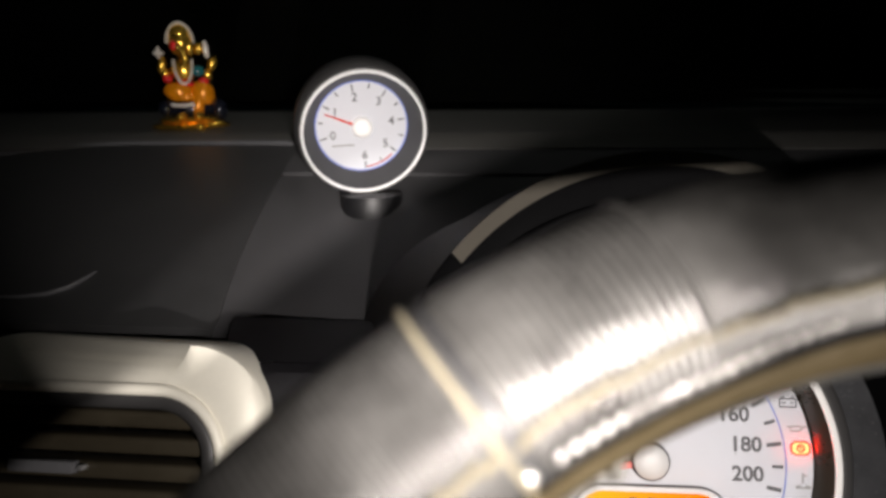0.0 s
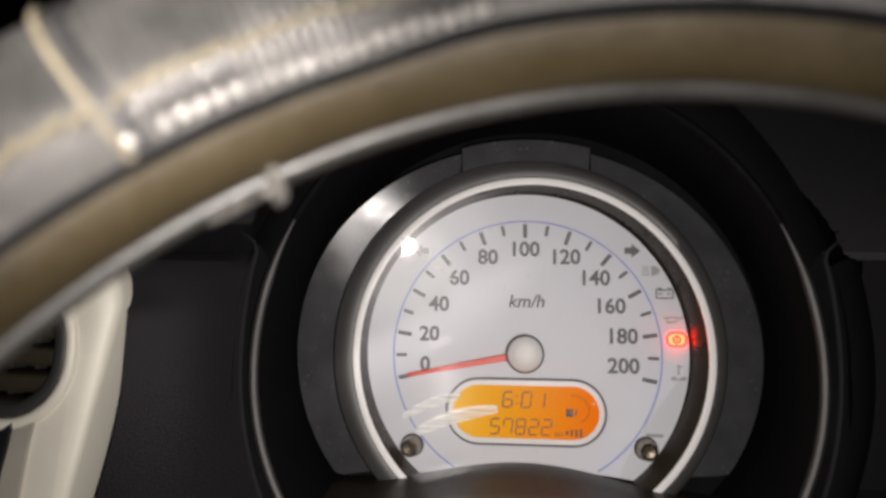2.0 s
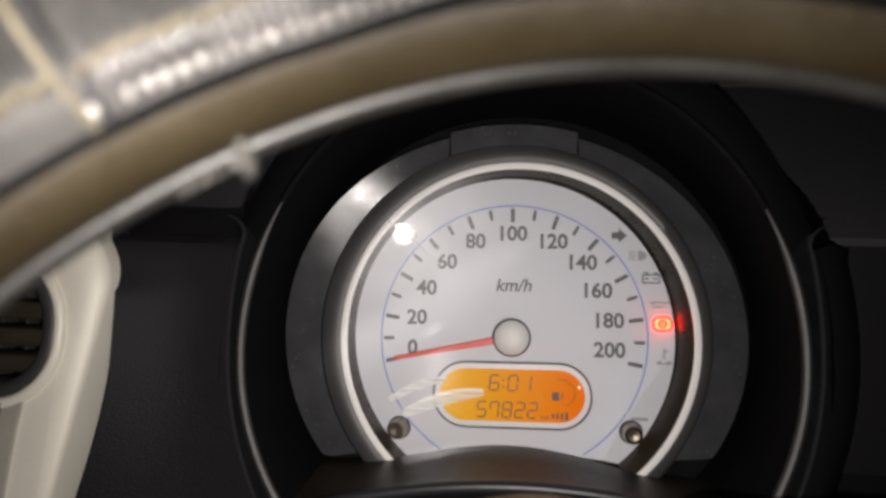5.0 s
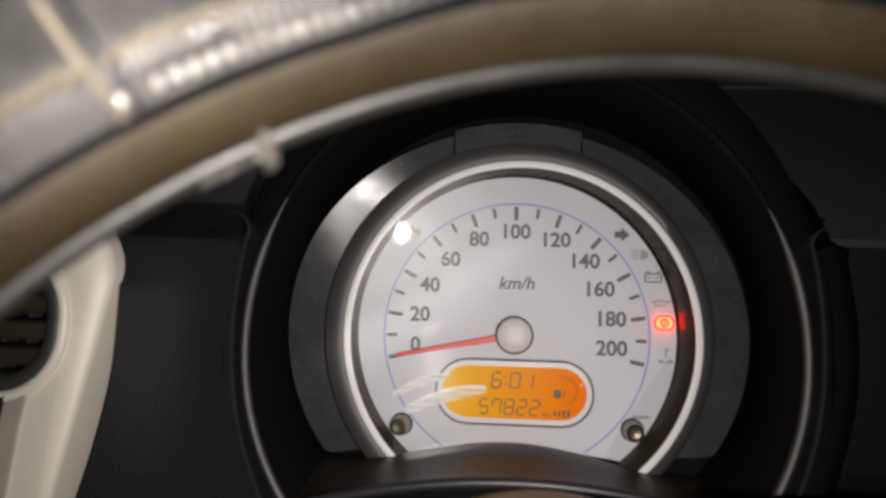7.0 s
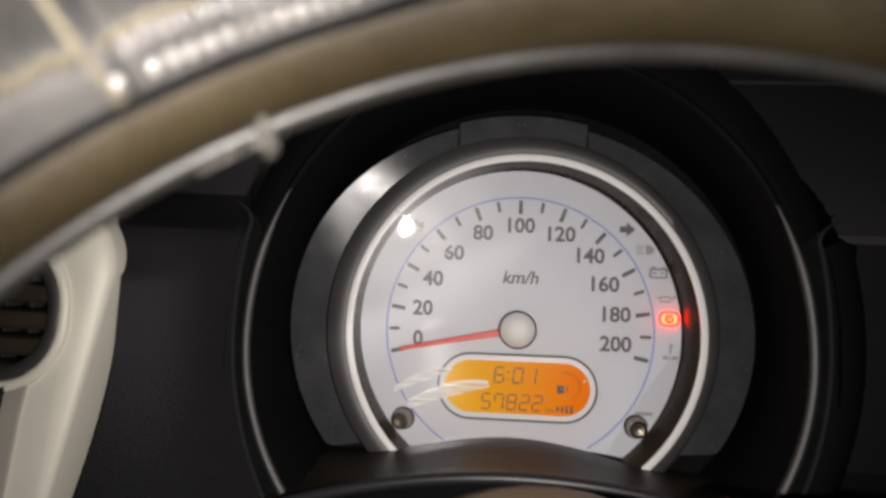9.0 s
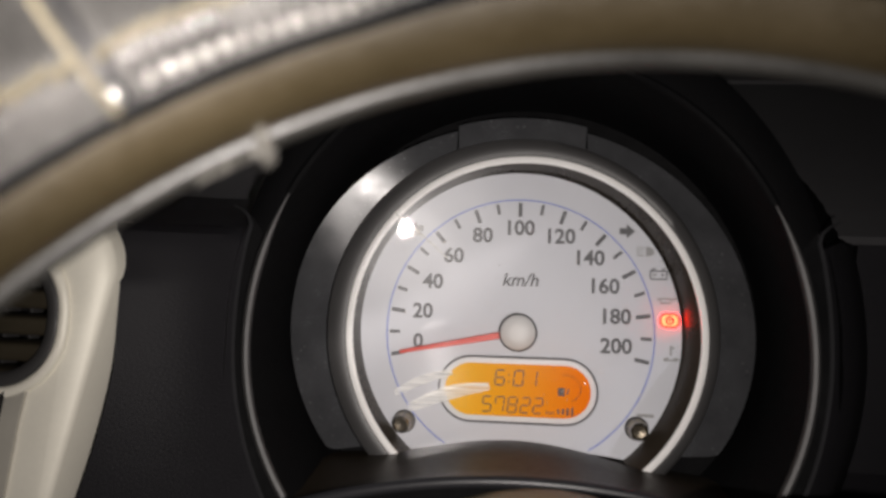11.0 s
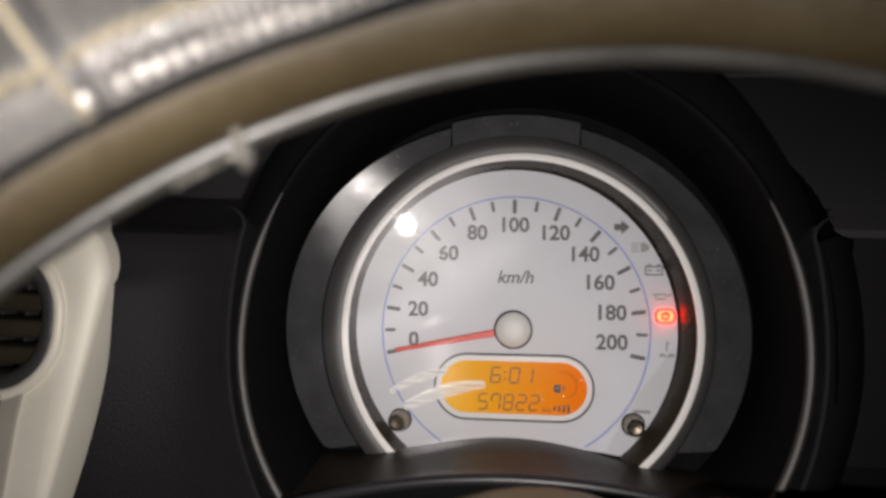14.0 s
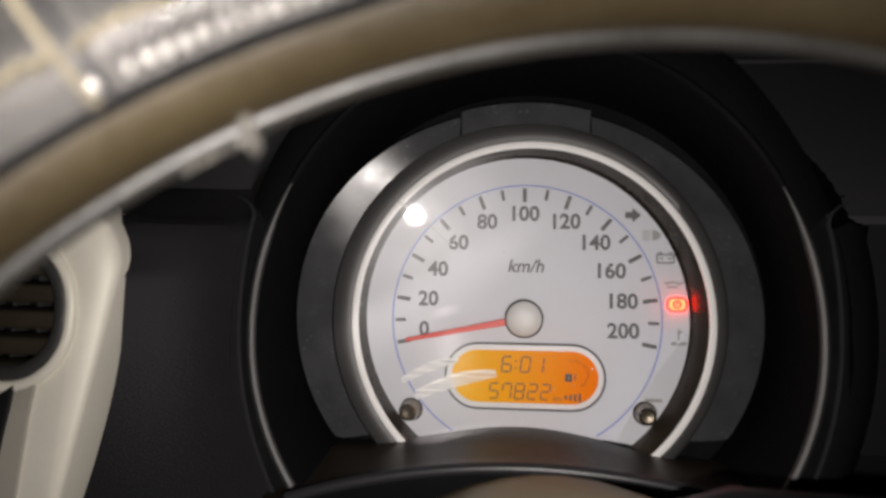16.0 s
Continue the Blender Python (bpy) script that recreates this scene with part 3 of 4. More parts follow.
front = [DIAL @ Vector(p) for p in oval(0.0965, 0.1075, 0.066, 0.45, 0.036, 66, 138, 72)]
brow_low = [DIAL @ Vector(p) for p in oval(0.1020, 0.1135, 0.066, 0.45, 0.033, 66, 138, 72)]
brow = [DIAL @ Vector(p) for p in oval(0.1020, 0.1135, 0.066, 0.45, 0.033, -4, 184, 72)]
back = []
for i in range(73):
    t = radians(-4 + 188 * i / 72)
    y = 0.022 + 0.125 * max(0.0, math.sin(t)) ** 0.8
    back.append(Vector((0.125 * math.cos(t), y, zs(y) - 0.004)))
mid = [b * 0.55 + e * 0.45 + Vector((0, 0, 0.003)) for b, e in zip(brow, back)]
inv = DIAL.inverted()
# only the lit stretch of the edge is painted pale
part("brow", loft([[inv @ p for p in front], [inv @ p for p in brow_low]]), HOODTOP, hood, "front edge of the hood, torchlight put into its paler colour")
# one shell in two colours: shade at its right end is painted black
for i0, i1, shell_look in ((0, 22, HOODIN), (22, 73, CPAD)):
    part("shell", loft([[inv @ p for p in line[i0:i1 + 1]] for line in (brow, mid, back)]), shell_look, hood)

# ---- speedometer ----
clock = thing("speedometer", DIAL @ pose(-0.0007, -0.0002, 0, 0, 0, 0.93), "round white speedometer with silver ring and amber display, needle at zero", "speedometer")
A0, A1 = -50.0, 233.0
face = revolve([(0.0, 0.0), (0.0490, 0.0), (0.0508, 0.0), (0.0609, 0.0)], 96)
for v in face.verts:
    v.co.x -= 0.0006
    v.co.y = max(v.co.y, -0.0425 - 2.0 * v.co.x ** 2)
part("face", face, FACE, clock, "white dial face")
part("scale_line", revolve([(0.0502, 0.00005), (0.0502, 0.0003), (0.0507, 0.0003), (0.0507, 0.00005)], 96, -58, 238), BLUE, clock, "thin blue circle")


def round_part(profile, a0=A0, a1=A1, n=120, closed=False):
    """Turns (radius, height, x, y) points, each round its own centre: the ring sits off the middle of the dial."""
    rows = []
    for i in range(n + 1):
        a = radians(a0 + (a1 - a0) * i / n)
        rows.append([(x + r * math.cos(a), y + r * math.sin(a), h) for r, h, x, y in profile])
    return loft(rows, False, closed, cap=closed)


RX, RY = 0.0017, -0.0006
part("side_wall", round_part([(0.0602, -0.003, 0.0, 0.0008), (0.0611, 0.0003, 0.0002, 0.0006), (0.0644, 0.0052, RX, RY)]), WALL, clock, "dark inner wall of the ring")
part("ring", round_part([(r, h, RX, RY) for r, h in ((0.0643, 0.0044), (0.0644, 0.0053), (0.0648, 0.0058), (0.0658, 0.0059), (0.0669, 0.0055), (0.0675, 0.0044), (0.0673, 0.0034), (0.0655, 0.0030))], closed=True), RING, clock, "satin silver ring, open at the foot")
part("outer_bezel", round_part([(0.0672, 0.0046, RX, RY), (0.0684, 0.0052, RX * 0.8, RY * 0.8), (0.0712, 0.0049, 0.0005, 0), (0.0730, 0.0040, 0, 0.0002), (0.0738, 0.0022, 0, 0.0003), (0.0738, -0.006, 0, 0.0003)], A0 + 2, A1 - 2), BEZEL, clock, "dark grey bezel")
for a0, a1, b0, b1, rise, ay in ((-36.2, 69.2, -31.0, 71.3, -0.0016, 0.0800), (69.9, 108.4, 71.9, 106.4, 0.0000, 0.0820), (109.1, 218.0, 107.0, 214.6, 0.0, 0.0800)):
    rows = []
    n = max(8, int((a1 - a0) / 1.5))
    for i in range(n + 1):
        t, q = radians(a0 + (a1 - a0) * i / n), radians(b0 + (b1 - b0) * i / n)
        c, w, co, so = math.cos(t), math.sin(t), math.cos(q), math.sin(q)
        ro = 1 / math.sqrt((co / 0.0872) ** 2 + (so / ay) ** 2)
        if a0 > 100:  # this segment is warped: its outer edge lifts towards its upper end
            rise = 0.0044 * math.exp(-((a0 + (a1 - a0) * i / n - 149) / 27) ** 2) - 0.0010
        corner = 0.0022 * max(0.0, 1 - min(i, n - i) / 1.5) ** 2 if (i < 2 and a0 < 0) or (i > n - 2 and a1 > 200) else 0.0
        ro -= corner
        ring = [(0.0728 * c, 0.0728 * w, 0.0033), ((ro - 0.0004) * co, (ro - 0.0004) * so, 0.0036 + rise), (ro * co, ro * so, 0.0024 + rise), (ro * co, ro * so, -0.004), (0.0728 * c, 0.0728 * w, -0.004)]
        rows.append([(x - 0.0010, y, h) for x, y, h in ring])
    part("ring_segment", loft(rows, False, True, cap=True), SEG, clock, "dusty smoked plastic ring segment")

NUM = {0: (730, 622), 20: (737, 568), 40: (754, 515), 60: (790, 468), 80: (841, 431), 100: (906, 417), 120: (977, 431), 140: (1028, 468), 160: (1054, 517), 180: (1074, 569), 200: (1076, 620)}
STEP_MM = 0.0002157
for k in range(21):
    a = 90 - (10 * k - 100) * 1.015
    major = k % 2 == 0
    l = 0.0053 if major else 0.0040
    r = 0.0494 - l / 2
    part("tick", bar(r * math.cos(radians(a)), r * math.sin(radians(a)), 0.0015 if major else 0.0012, l, a, 0.00005), INK, clock, smooth=False)
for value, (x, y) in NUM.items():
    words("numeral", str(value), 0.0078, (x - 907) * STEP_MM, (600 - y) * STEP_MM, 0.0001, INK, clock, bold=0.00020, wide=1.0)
words("unit", "km/h", 0.0068, 0.0004, 0.0196, 0.0001, INK, clock, slant=0.22, bold=0.00010)

needle = part("needle", slab([(-0.0455, -0.0007), (-0.0455, 0.0007), (-0.006, 0.0013), (-0.006, -0.0013)], 0.0030, 0.0040, 0.0003), RED, clock, "red pointer", smooth=False)
needle.rotation_euler = (0, 0, radians(11.0))
part("hub", revolve([(0.0072, 0.0005), (0.0072, 0.0042), (0.0066, 0.0050)], 48), BEZEL, clock, "dark collar")
part("cap", revolve([(0.0066, 0.0040), (0.0064, 0.0056), (0.0050, 0.0067), (0.0028, 0.0073), (0.0, 0.0075)], 48), CAPM, clock, "domed satin silver cap")

# display
disp = part("display", slab(rounded(-0.0272, -0.0315, 0.0274, -0.0119, 0.0098, 10), 0.0002, 0.0006), AMBER, clock, "amber lit display reading 6:01")
ri, ro_ = rounded(-0.0272, -0.0315, 0.0274, -0.0119, 0.0098, 10), rounded(-0.0290, -0.0333, 0.0292, -0.0101, 0.0116, 10)
bm = bmesh.new()
rings = [[bm.verts.new((x, y, h)) for x, y in pts] for pts, h in ((ri, 0.0003), (ri, 0.0012), (ro_, 0.0012), (ro_, 0.0001))]
for a, b in zip(rings, rings[1:]):
    for j in range(len(a)):
        k = (j + 1) % len(a)
        bm.faces.new((a[j], a[k], b[k], b[j]))
part("display_rim", bm, LCDRIM, disp, "pale rim")
part("rim_line", tube([(x, y, 0.0009) for x, y in rounded(-0.0296, -0.0339, 0.0298, -0.0095, 0.0121, 10)], 0.0004, 6, closed=True), INK, disp, "grey outline")
SEGS = {"0": "abcdef", "1": "bc", "2": "abged", "5": "afgcd", "6": "afgcde", "7": "abcf", "8": "abcdefg"}


def digit(ch, x, y, w, h, lean=0.12):
    t = w * 0.16
    lines = {"a": (0, h, w, h), "b": (w, h, w, h / 2), "c": (w, h / 2, w, 0), "d": (0, 0, w, 0), "e": (0, 0, 0, h / 2), "f": (0, h / 2, 0, h), "g": (0, h / 2, w, h / 2)}
    bms = []
    for s in SEGS[ch]:
        x0, y0, x1, y1 = lines[s]
        x0, x1 = x0 + lean * y0, x1 + lean * y1
        l = math.hypot(x1 - x0, y1 - y0) * 0.84
        bms.append(bar(x + (x0 + x1) / 2, y + (y0 + y1) / 2, t, l, math.degrees(math.atan2(y1 - y0, x1 - x0)), 0.00065, 0.00008))
    part("digit", merge(*bms), LCDINK, disp, smooth=False)


for ch, x in (("6", -0.0085), ("0", -0.0015), ("1", 0.0035)):
    digit(ch, x, -0.0200, 0.0034, 0.0056)
part("colon", merge(*[slab([(-0.0034 + i, y + j) for i, j in ((0, 0), (0.0006, 0), (0.0006, 0.0006), (0, 0.0006))], 0.00065, 0.00073) for y in (-0.0189, -0.0163)]), LCDINK, disp, smooth=False)
for k, ch in enumerate("57822"):
    digit(ch, -0.0132 + 0.0048 * k, -0.0300, 0.0032, 0.0056)
words("unit_mark", "km", 0.0026, 0.0125, -0.0296, 0.0007, LCDINK, disp)
part("fuel_arc", tube([(0.0175 + 0.0062 * math.cos(radians(a)), -0.0205 + 0.0052 * math.sin(radians(a)), 0.0007) for a in range(-60, 100, 12)], 0.00012, 5), LCDINK, disp)
part("fuel_pump", merge(slab(rounded(0.0152, -0.0232, 0.0178, -0.0202, 0.0003, 2), 0.00065, 0.00075), bar(0.0189, -0.0215, 0.0005, 0.0022, 80, 0.00065)), LCDINK, disp, smooth=False)
part("fuel_bars", merge(*[bar(0.0155 + 0.0017 * k, -0.0290, 0.0009, 0.0016 + 0.0005 * k, 90, 0.00065) for k in range(4)]), LCDINK, disp, smooth=False)


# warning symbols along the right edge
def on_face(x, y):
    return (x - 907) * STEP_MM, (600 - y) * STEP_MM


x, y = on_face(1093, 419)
for sx, nm in ((1, "turn_arrow"), (-1, "turn_arrow")):
    part(nm, slab([(sx * (x + a), y + b) for a, b in ((-0.0028, -0.0012), (-0.0002, -0.0012), (-0.0002, -0.0027), (0.0030, 0.0), (-0.0002, 0.0027), (-0.0002, 0.0012), (-0.0028, 0.0012))], 0.00005, 0.0002), INK if sx > 0 else PALEINK, clock, smooth=False)
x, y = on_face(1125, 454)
part("beam_symbol", merge(slab([(x + 0.0032 * math.cos(radians(a)) , y + 0.0019 * math.sin(radians(a))) for a in range(-90, 91, 15)], 0.00005, 0.00015), *[bar(x - 0.0021, y + d, 0.0004, 0.0028, 0, 0.00005) for d in (-0.0015, -0.0005, 0.0005, 0.0015)]), PALEINK, clock, smooth=False)
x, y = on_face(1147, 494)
part("battery_symbol", merge(*[bar(x + a, y + b, 0.0005, l, d, 0.00005) for a, b, l, d in ((0, 0.0014, 0.0062, 0), (0, -0.0016, 0.0062, 0), (-0.0030, 0, 0.003, 90), (0.0030, 0, 0.003, 90), (-0.0018, 0.0021, 0.0016, 0), (0.0018, 0.0021, 0.0016, 0), (-0.0015, 0, 0.0014, 0), (0.0015, 0, 0.0014, 0))]), INK, clock, smooth=False)
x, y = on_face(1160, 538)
part("oil_symbol", merge(*[bar(x + a, y + b, 0.0006, l, d, 0.00005) for a, b, l, d in ((-0.0004, -0.0010, 0.0040, 0), (-0.0003, 0.0007, 0.0038, 0), (-0.0026, 0.0003, 0.0018, 150), (0.0026, 0.0004, 0.0026, 25))]), PALEINK, clock, smooth=False)
x, y = 0.0558, 0.0060
lamp = part("brake_warning", slab(rounded(x - 0.0038, y - 0.0028, x + 0.0038, y + 0.0028, 0.0024, 8), 0.00005, 0.0003), WARN, clock, "lit red brake warning lamp", smooth=False)
part("bulb_window", slab(rounded(x - 0.0029, y - 0.0020, x + 0.0029, y + 0.0020, 0.0016, 8), 0.0003, 0.00036), WARNHOT, lamp, smooth=False)
part("brake_sign", revolve([(0.0009, 0.00036), (0.0009, 0.00050), (0.0016, 0.00050), (0.0016, 0.00036)], 24), WARNINK, lamp, smooth=False).location = (x, y, 0)
part("brake_mark", bar(x, y + 0.0001, 0.0005, 0.0012, 90, 0.00036), WARNINK, lamp, smooth=False)
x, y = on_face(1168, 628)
part("temperature_symbol", merge(*[bar(x + a, y + b, 0.0006, l, d, 0.00005) for a, b, l, d in ((0, 0.0010, 0.0040, 90), (0.0008, 0.0020, 0.0012, 0), (-0.0018, -0.0020, 0.0020, 15), (0.0018, -0.0020, 0.0020, -15), (0, -0.0026, 0.0052, 0))]), PALEINK, clock, smooth=False)
for sx in (-1, 1):
    px, py = (0.0440, -0.0338) if sx > 0 else (-0.0425, -0.0350)
    post = part("reset_post" if sx > 0 else "fixing_post", revolve([(0.0038, 0.0), (0.0038, 0.0035), (0.0034, 0.0042), (0.0032, 0.0088), (0.0024, 0.0094), (0.0021, 0.0086), (0.0, 0.0084)], 28), BRASSY, clock, "dull metal post at the dial's foot")
    post.location = (px, py, 0)
    part("collar", revolve([(0.0042, 0.0002), (0.0043, 0.0016), (0.0037, 0.0022)], 28), BLACK, post)
part("print_bar", bar(0.0472, -0.0292, 0.0012, 0.0062, 0, 0.00005), PALEINK, clock, smooth=False)

# clear cover, a little dished and set at a slant in the ring
def on_cover(x, y, up):
    return 0.0090 - 0.167 * x + 0.104 * y + 0.4 * (x * x + y * y) + up


bm = revolve([(0.0, 0.0), (0.020, 0.0), (0.040, 0.0), (0.0600, 0.0)], 64)
for v in bm.verts:
    v.co.z = on_cover(v.co.x, v.co.y, 0)
cover = part("cover", bm, LENS, clock, "clear dusty cover with fine scratches")
cover.visible_shadow = False


# the torch's glare streaks, painted on the cover as pale strips
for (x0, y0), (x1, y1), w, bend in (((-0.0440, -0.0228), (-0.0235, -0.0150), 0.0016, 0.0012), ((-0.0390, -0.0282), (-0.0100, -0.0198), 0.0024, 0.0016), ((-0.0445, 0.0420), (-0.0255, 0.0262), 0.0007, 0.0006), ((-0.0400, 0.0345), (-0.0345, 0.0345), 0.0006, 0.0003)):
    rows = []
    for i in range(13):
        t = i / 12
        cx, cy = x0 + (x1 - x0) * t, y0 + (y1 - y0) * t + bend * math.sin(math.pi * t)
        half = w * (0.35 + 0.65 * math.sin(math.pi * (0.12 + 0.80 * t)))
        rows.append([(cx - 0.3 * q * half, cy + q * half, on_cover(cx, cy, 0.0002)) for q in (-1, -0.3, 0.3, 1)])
    film = part("smear", loft(rows), GLARE_STREAK, cover, "pale streak of glare painted on the cover")
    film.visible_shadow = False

# crumbs of dust that catch the light on the cover, beside the display
bm = bmesh.new()
for k in range(26):
    x, y = random.gauss(0.031, 0.010), random.gauss(-0.027, 0.006)
    if k > 15:
        x, y = random.uniform(-0.042, 0.0), random.uniform(0.006, 0.042)
    r = random.uniform(0.00012, 0.00034)
    ball(bm, (x, y, on_cover(x, y, 0.0002)), (r * random.uniform(0.8, 1.8), r, r * 0.5), (0, 0, random.uniform(0, 180)), 1)
tagged(part("dust", bm, PEARL, cover, "pale crumbs of dust"), kind="stuff")

# foot of the instrument
def shelf_back(u):
    return -0.0405 - 0.0106 * (1 - math.exp(-(u / 0.045) ** 2))


rows = []
for h, k, dip in ((-0.004, 0.0, 0.0), (0.006, 0.05, 0.0), (0.014, 0.25, 0.0008), (0.026, 0.6, 0.0018), (0.036, 0.92, 0.0010), (0.0400, 1.0, 0.0)):
    rows.append([(u, shelf_back(u) * (1 - k) + (sill(u) - 0.0006) * k - dip, h) for u in (-0.088 + 0.176 * i / 64 for i in range(65))])
part("foot_shelf", loft(rows), SHELFM, hood, "dark brown glossy shelf under the dial")
span = [-0.0772 + 0.1544 * i / 56 for i in range(57)]
part("shelf_lip", tube([(u, sill(u) - 0.0012, 0.0400) for u in span], 0.0021, 10), LIPPAD, hood, "rounded grey front edge")
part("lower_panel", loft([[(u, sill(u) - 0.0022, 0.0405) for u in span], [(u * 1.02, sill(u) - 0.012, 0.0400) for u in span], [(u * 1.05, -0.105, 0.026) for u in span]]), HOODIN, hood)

# ---- rev counter pod on the pad ----
axis = Vector((0.343, -0.974, -0.222)).normalized()
side = Vector((0, 0, 1)).cross(axis).normalized()
POD = Matrix((side, axis.cross(side), axis)).transposed().to_4x4()
POD.translation = Vector((-0.1356, 0.1247, 1.0624)) - axis * 0.004
pod = thing("rev_counter", POD, "small round rev counter pod with white dial and silver ring", "rev counter")
part("housing", revolve([(0.0325, 0.0030), (0.0345, 0.0030), (0.0360, 0.0005), (0.0368, -0.006), (0.0362, -0.018), (0.0305, -0.031), (0.020, -0.040), (0.0, -0.043)], 72), BEZEL, pod, "dark grey rounded housing")
part("ring", revolve([(0.0318, 0.0022), (0.0319, 0.0046), (0.0327, 0.0052), (0.0336, 0.0044), (0.0337, 0.0020)], 72), PODRING, pod, "bright silver ring")
part("cone", revolve([(0.0255, -0.0075), (0.0319, 0.0034)], 72), PODCONE, pod, "grey cone inside the ring")
part("face", revolve([(0.0, -0.0078), (0.0256, -0.0078)], 72), FACE, pod, "white dial face")
part("edge_line", revolve([(0.0247, -0.0077), (0.0247, -0.0075), (0.0255, -0.0075), (0.0255, -0.0077)], 72), BLUE, pod, "thin blue edge")
for k in range(13):
    a = 197 - 23.5 * k
    l = 0.0040 if k % 2 == 0 else 0.0028
    r = 0.0238 - l / 2
    part("tick", bar(r * math.cos(radians(a)), r * math.sin(radians(a)), 0.0008, l, a, -0.0077), INK, pod, smooth=False)
for k in range(7):
    a = radians(197 - 47 * k)
    words("numeral", str(k), 0.0066, 0.0165 * math.cos(a), 0.0165 * math.sin(a), -0.0076, INK, pod, bold=0.00003)
part("red_zone", tube([(0.0232 * math.cos(radians(a)), 0.0232 * math.sin(radians(a)), -0.0076) for a in range(-84, -42, 4)], 0.0005, 6), DARKRED, pod)
part("print_bar", bar(-0.0105, -0.0105, 0.0008, 0.0125, 2, -0.0077), PALEINK, pod, smooth=False)
pointer = part("needle", slab([(-0.0215, -0.0003), (-0.0215, 0.0003), (-0.004, 0.0007), (-0.004, -0.0007)], -0.0055, -0.0048, 0.0002), RED, pod, "red pointer", smooth=False)
pointer.rotation_euler = (0, 0, radians(-22))
part("cap", revolve([(0.0056, -0.0076), (0.0056, -0.0045), (0.0046, -0.0030), (0.0025, -0.0022), (0.0, -0.0020)], 36), RING, pod, "domed silver cap")
stand = thing("pod_stand", pose(-0.1345, 0.131, 1.0185), "short black foot under the rev counter", "stand")
part("foot", revolve([(0.0, -0.006), (0.0195, -0.006), (0.0195, -0.002), (0.0185, 0.001), (0.0172, 0.003), (0.0168, 0.0105), (0.0, 0.0105)], 40), BLACK, stand)

# ---- gilded figurine on the deck: one plain mesh ----
bm = bmesh.new()


def lump(px, pz, w, d, h, index, depth=0.0, turn=0.0, sub_=3):
    """One rounded lump of the figurine: its place across and up, its half sizes, its colour and how far forward it sits (units of 1/8 mm)."""
    k = 0.000125
    ball(bm, (px * k, depth * k, pz * k), (w * k, d * k, h * k), (0, turn, 0), sub_, index)


lump(0, 34, 205, 120, 26, 0)
lump(0, 66, 165, 100, 24, 0)
lump(10, 125, 150, 90, 55, 3, 10)
lump(150, 115, 45, 50, 62, 3, -20)
lump(-120, 130, 42, 50, 45, 3, -20)
lump(-48, 214, 78, 62, 50, 1, -25, 8)
lump(72, 200, 62, 62, 72, 1, -25, -14)
lump(45, 140, 30, 34, 72, 1, -62, 6)
lump(-20, 186, 82, 50, 26, 1, -40)
lump(-45, 88, 32, 40, 20, 0, -92, -15)
lump(45, 92, 20, 34, 26, 0, -95)
lump(46, 30, 22, 30, 26, 0, -120)
lump(120, 48, 55, 40, 20, 0, -95)
lump(-15, 320, 66, 56, 66, 0)
lump(-20, 250, 74, 58, 18, 5, -8)
lump(82, 262, 30, 30, 22, 5, -30)
lump(-98, 282, 26, 28, 22, 5, -20)
lump(56, 318, 36, 26, 30, 4, -35)
lump(-18, 462, 62, 58, 72, 0)
lump(-22, 508, 58, 52, 52, 0, 6)
lump(22, 438, 26, 20, 44, 0, -30, -10)
lump(-52, 448, 18, 16, 26, 5, -48)
lump(-130, 412, 30, 18, 14, 2, -18)
lump(-132, 414, 13, 16, 34, 2, -16)
lump(-120, 350, 22, 22, 48, 0, -6, 14)
lump(-106, 306, 22, 22, 32, 0, -10, -16)
lump(70, 432, 26, 24, 34, 0, -8, 20)
lump(106, 428, 17, 18, 48, 2, -16, -6)
lump(132, 352, 24, 24, 42, 0, -12, 24)
lump(104, 298, 26, 24, 34, 0, -16, -30)
for k in range(9):  # the trunk, curling down over the chest
    t = k / 8
    lump(-26 + 26 * math.sin(3.2 * t), 440 - 118 * t, 20 - 8 * t, 20 - 8 * t, 20 - 8 * t, 0, -62 - 10 * math.sin(3 * t), 0, 2)
for k in range(26):  # strings of pearls on the chest, the crown and the hem
    t = math.pi * (1 + k / 25)
    lump(-14 + 46 * math.cos(t), 372 + 118 * math.sin(t), 9, 9, 9, 2, -60, 0, 1)
for k in range(26):
    t = math.pi * (0.02 + 0.96 * k / 25)
    lump(-20 + 66 * math.cos(t), 462 + 100 * math.sin(t), 10, 10, 10, 2, -14, 0, 1)
for k in range(18):
    lump(-86 + 110 * k / 17, 150 - 6 * math.sin(math.pi * k / 17), 9, 9, 11, 2, -84, 0, 1)
figure = part("figurine", bm, [GOLD, ORANGE, PEARL, NAVY, TEAL, REDGEM])
figure.matrix_world = pose(-0.2800, 0.228, 1.0532, 0, 0, 24) @ Matrix.Scale(1.02, 4)
tagged(figure, "small gilded seated figurine in orange on the dash", "figurine")

# ---- steering wheel ----
WC, WR = Vector((0.0363, -0.216, 0.9356)), 0.1556
WN = Vector((0.1678, -0.8314, 0.5298)).normalized()
WX = Vector((0.98024, 0.19780, 0.0)).normalized()
WHEEL = Matrix((WX, WN.cross(WX), WN)).transposed().to_4x4()
WHEEL.translation = WC
wheel = thing("steering_wheel", WHEEL, "grey leather covered steering wheel with cream stitching", "steering wheel")


def rim_r(phi):
    return 0.0168 + 0.0026 * math.cos(radians(phi - 25)) + 0.0012 * math.cos(radians(2 * (phi - 150)))


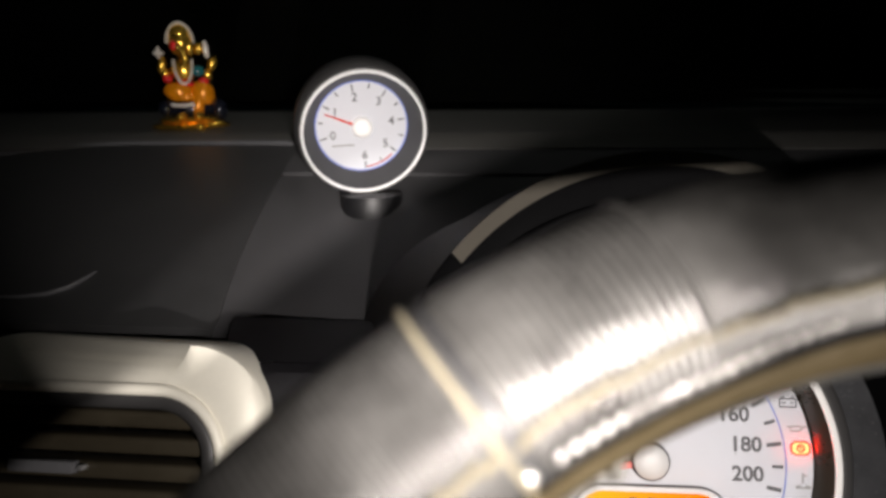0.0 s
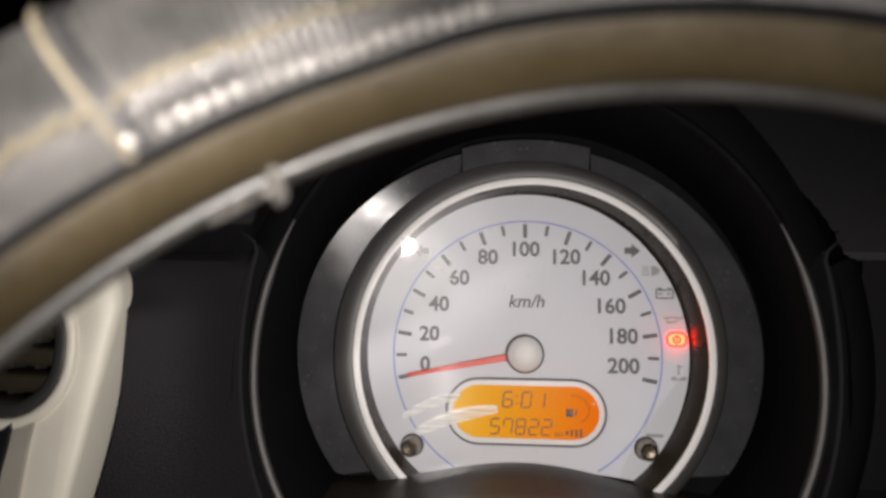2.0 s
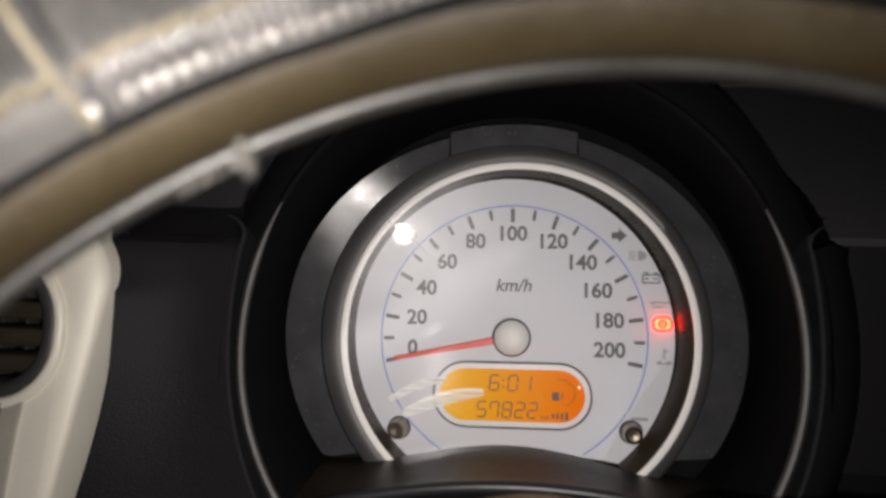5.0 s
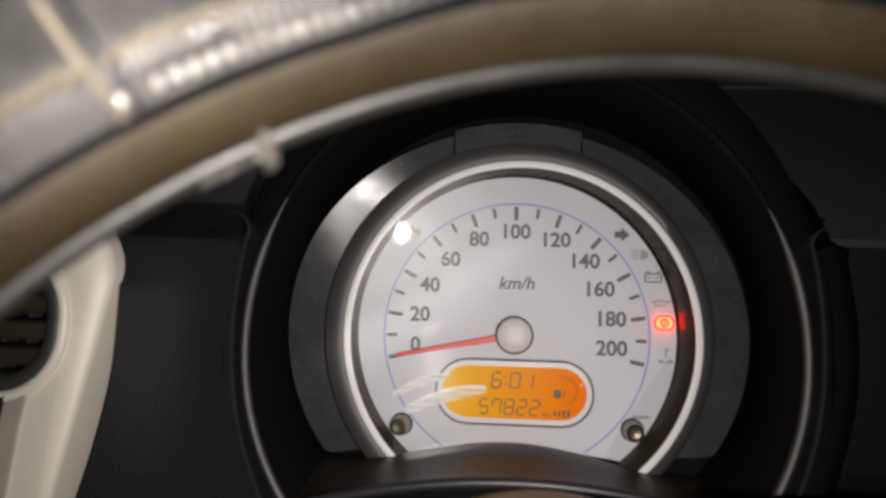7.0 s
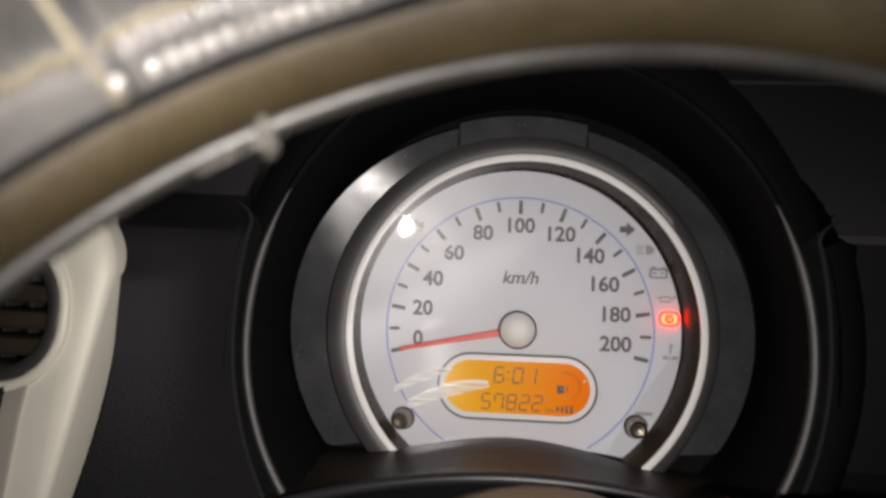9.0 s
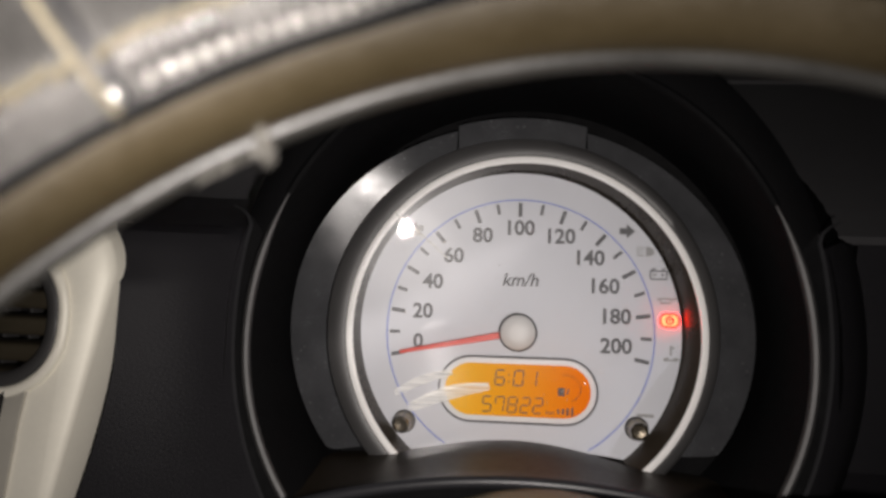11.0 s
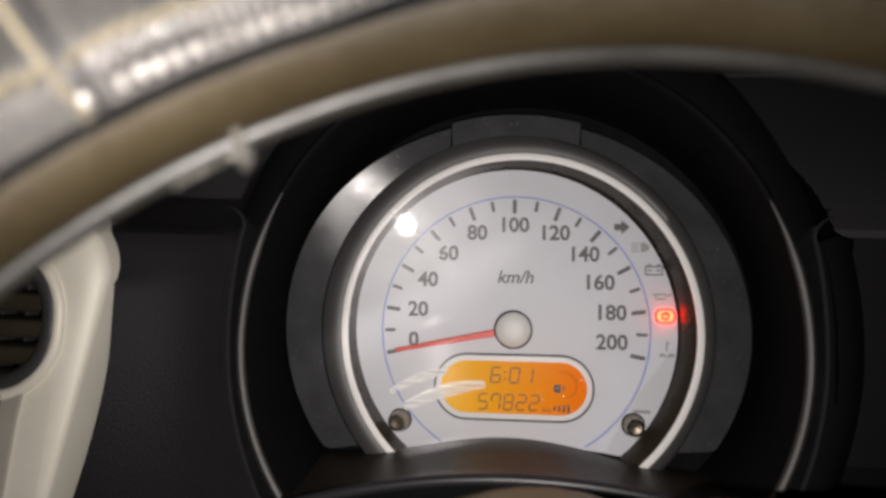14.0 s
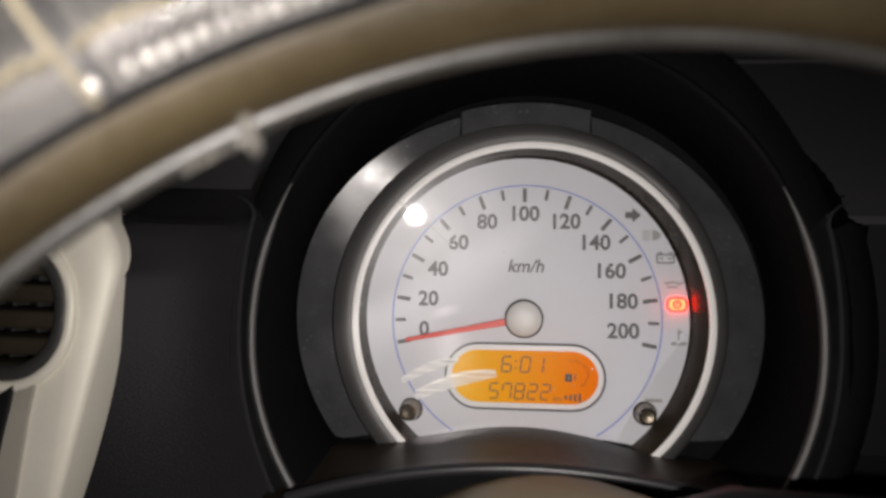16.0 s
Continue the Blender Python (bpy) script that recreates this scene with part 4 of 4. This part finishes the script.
def on_rim(az, phi, lift=0.0):
    if 110 < phi < 150:  # the cover's edge wanders a little along the rim
        phi -= 5 * min(1.0, max(0.0, (108 - az) / 7)) * (1 - abs(phi - 130) / 20)
    r = rim_r(phi) + lift
    d = WR + r * math.cos(radians(phi))
    return Vector((d * math.cos(radians(az)), d * math.sin(radians(az)), r * math.sin(radians(phi))))


def rim_band(name, p0, p1, np_, material, label, a0=0.0, a1=360.0, na=360, lift=0.0, crown=0.0):
    full = a1 - a0 >= 360
    n = na if full else na + 1
    bm = bmesh.new()
    uvl = bm.loops.layers.uv.new("UVMap")
    rows = []
    for i in range(n):
        az = a0 + (a1 - a0) * i / na
        rows.append([bm.verts.new(on_rim(az, p0 + (p1 - p0) * j / np_, lift + crown * math.sin(math.pi * j / np_))) for j in range(np_ + 1)])
    for i in range(na):
        for j in range(np_):
            f = bm.faces.new((rows[i][j], rows[(i + 1) % n][j], rows[(i + 1) % n][j + 1], rows[i][j + 1]))
            for lp, (di, dj) in zip(f.loops, ((0, 0), (1, 0), (1, 1), (0, 1))):
                lp[uvl].uv = ((a0 + (a1 - a0) * (i + di) / na) / 12.0, (p0 + (p1 - p0) * (j + dj) / np_) / 60.0)
    return part(name, bm, material, wheel, label)


grip = rim_band("grip_cover", -60, 131, 31, LEATHER, "ribbed grey leather cover")
rim_band("patch", -40, 130, 26, PATCH, "smoother leather patch between two seams", 108.8, 119.6, 40, 0.0006)
rim_band("groove", 130.5, 138, 5, HOODIN, "dark groove beside the cover", lift=-0.0010)
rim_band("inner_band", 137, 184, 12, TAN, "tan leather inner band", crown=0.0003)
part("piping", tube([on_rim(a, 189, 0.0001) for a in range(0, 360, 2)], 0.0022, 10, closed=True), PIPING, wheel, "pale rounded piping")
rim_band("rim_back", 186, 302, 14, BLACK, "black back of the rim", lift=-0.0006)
# seams and stitches
part("cross_seam", tube([on_rim(120.8 + 0.7 * math.sin(radians(p * 1.3)), p, 0.0007) for p in range(-45, 134, 4)], 0.0006, 8), CREAM, wheel, "thick cream cross stitch")
part("seam_crease", tube([on_rim(119.9 + 0.7 * math.sin(radians(p * 1.3)), p, 0.0002) for p in range(-45, 134, 4)], 0.0006, 6), BLACK, wheel, "dark crease beside the seam")
part("fold", tube([on_rim(108.7, p, 0.0004) for p in range(-40, 112, 4)], 0.0007, 8), PATCH, wheel, "folded edge of the patch")
for a in range(40, 160, 1):
    if abs(a - 121.4) > 0.5:
        p = 107 + 0.8 * math.sin(a * 0.9) + random.uniform(-0.8, 0.8)
        part("stitch", tube([on_rim(a - 0.42, p - 1.5, 0.0001), on_rim(a, p, 0.0009), on_rim(a + 0.42, p + 1.5, 0.0001)], 0.0007, 6), CREAM, wheel)
# glints along the cover's ribs, made as small bright beads
bm = bmesh.new()
for k in range(4, 24):
    az = 98.0 + 0.94 * k
    if az < 119.6:
        ball(bm, on_rim(az, 123.6 + random.uniform(-0.7, 0.7), 0.0001), (random.uniform(0.0007, 0.0011), random.uniform(0.0009, 0.0013), 0.0010), (0, 0, 0), 2)
ball(bm, on_rim(120.6, 124, 0.0), (0.0011,) * 3, (0, 0, 0), 2)
tagged(part("gathered_edge", bm, PLEAT_GLINT, wheel, "row of small gathered pleats, their glints put into bright metal"), kind="stuff")
part("thread_knot", tube([on_rim(115.0, 170, 0.0006), on_rim(115.1, 180, 0.0022), on_rim(115.2, 190, 0.0032), on_rim(115.4, 202, 0.0040), on_rim(115.6, 212, 0.0046)], 0.0011, 8, [0.7, 1.1, 1.2, 0.9, 0.5]), KNOT, wheel, "knotted thread end")
part("thread_wrap", tube([on_rim(115.8 + 0.28 * k, 184 + 7 * (k % 2) + random.uniform(-2, 2), 0.0020) for k in range(14)], 0.0008, 6), KNOT, wheel, "loose thread wrapped along the piping")
# spokes and hub
part("hub_pad", revolve([(0.0, 0.012), (0.035, 0.010), (0.052, 0.002), (0.056, -0.012), (0.050, -0.03)], 48), BLACK, wheel, "black hub pad")
for a in (0, 180, 270):
    c, s = math.cos(radians(a)), math.sin(radians(a))
    part("spoke", tube([(0.045 * c, 0.045 * s, -0.008), (0.10 * c, 0.10 * s, -0.004), (0.152 * c, 0.152 * s, 0.0)], 0.011, 10), BLACK, wheel)

# ---- steering column ----
col = thing("steering_column", WHEEL, "beige plastic shroud of the steering column", "steering column")
winv = WHEEL.inverted()
part("stalk", tube([winv @ Vector(p) for p in ((0.015, -0.090, 0.9130), (0.030, -0.097, 0.9275), (0.055, -0.097, 0.9375), (0.085, -0.104, 0.9415), (0.16, -0.12, 0.947))], 0.0080, 12, [1, 1, 1, 1, 0.8]), BLACK, col, "black lever beside the column")
part("shroud", revolve([(0.0, -0.050), (0.064, -0.052), (0.069, -0.060), (0.0735, -0.16), (0.0735, -0.30), (0.0, -0.30)], 48), BEIGE, col)
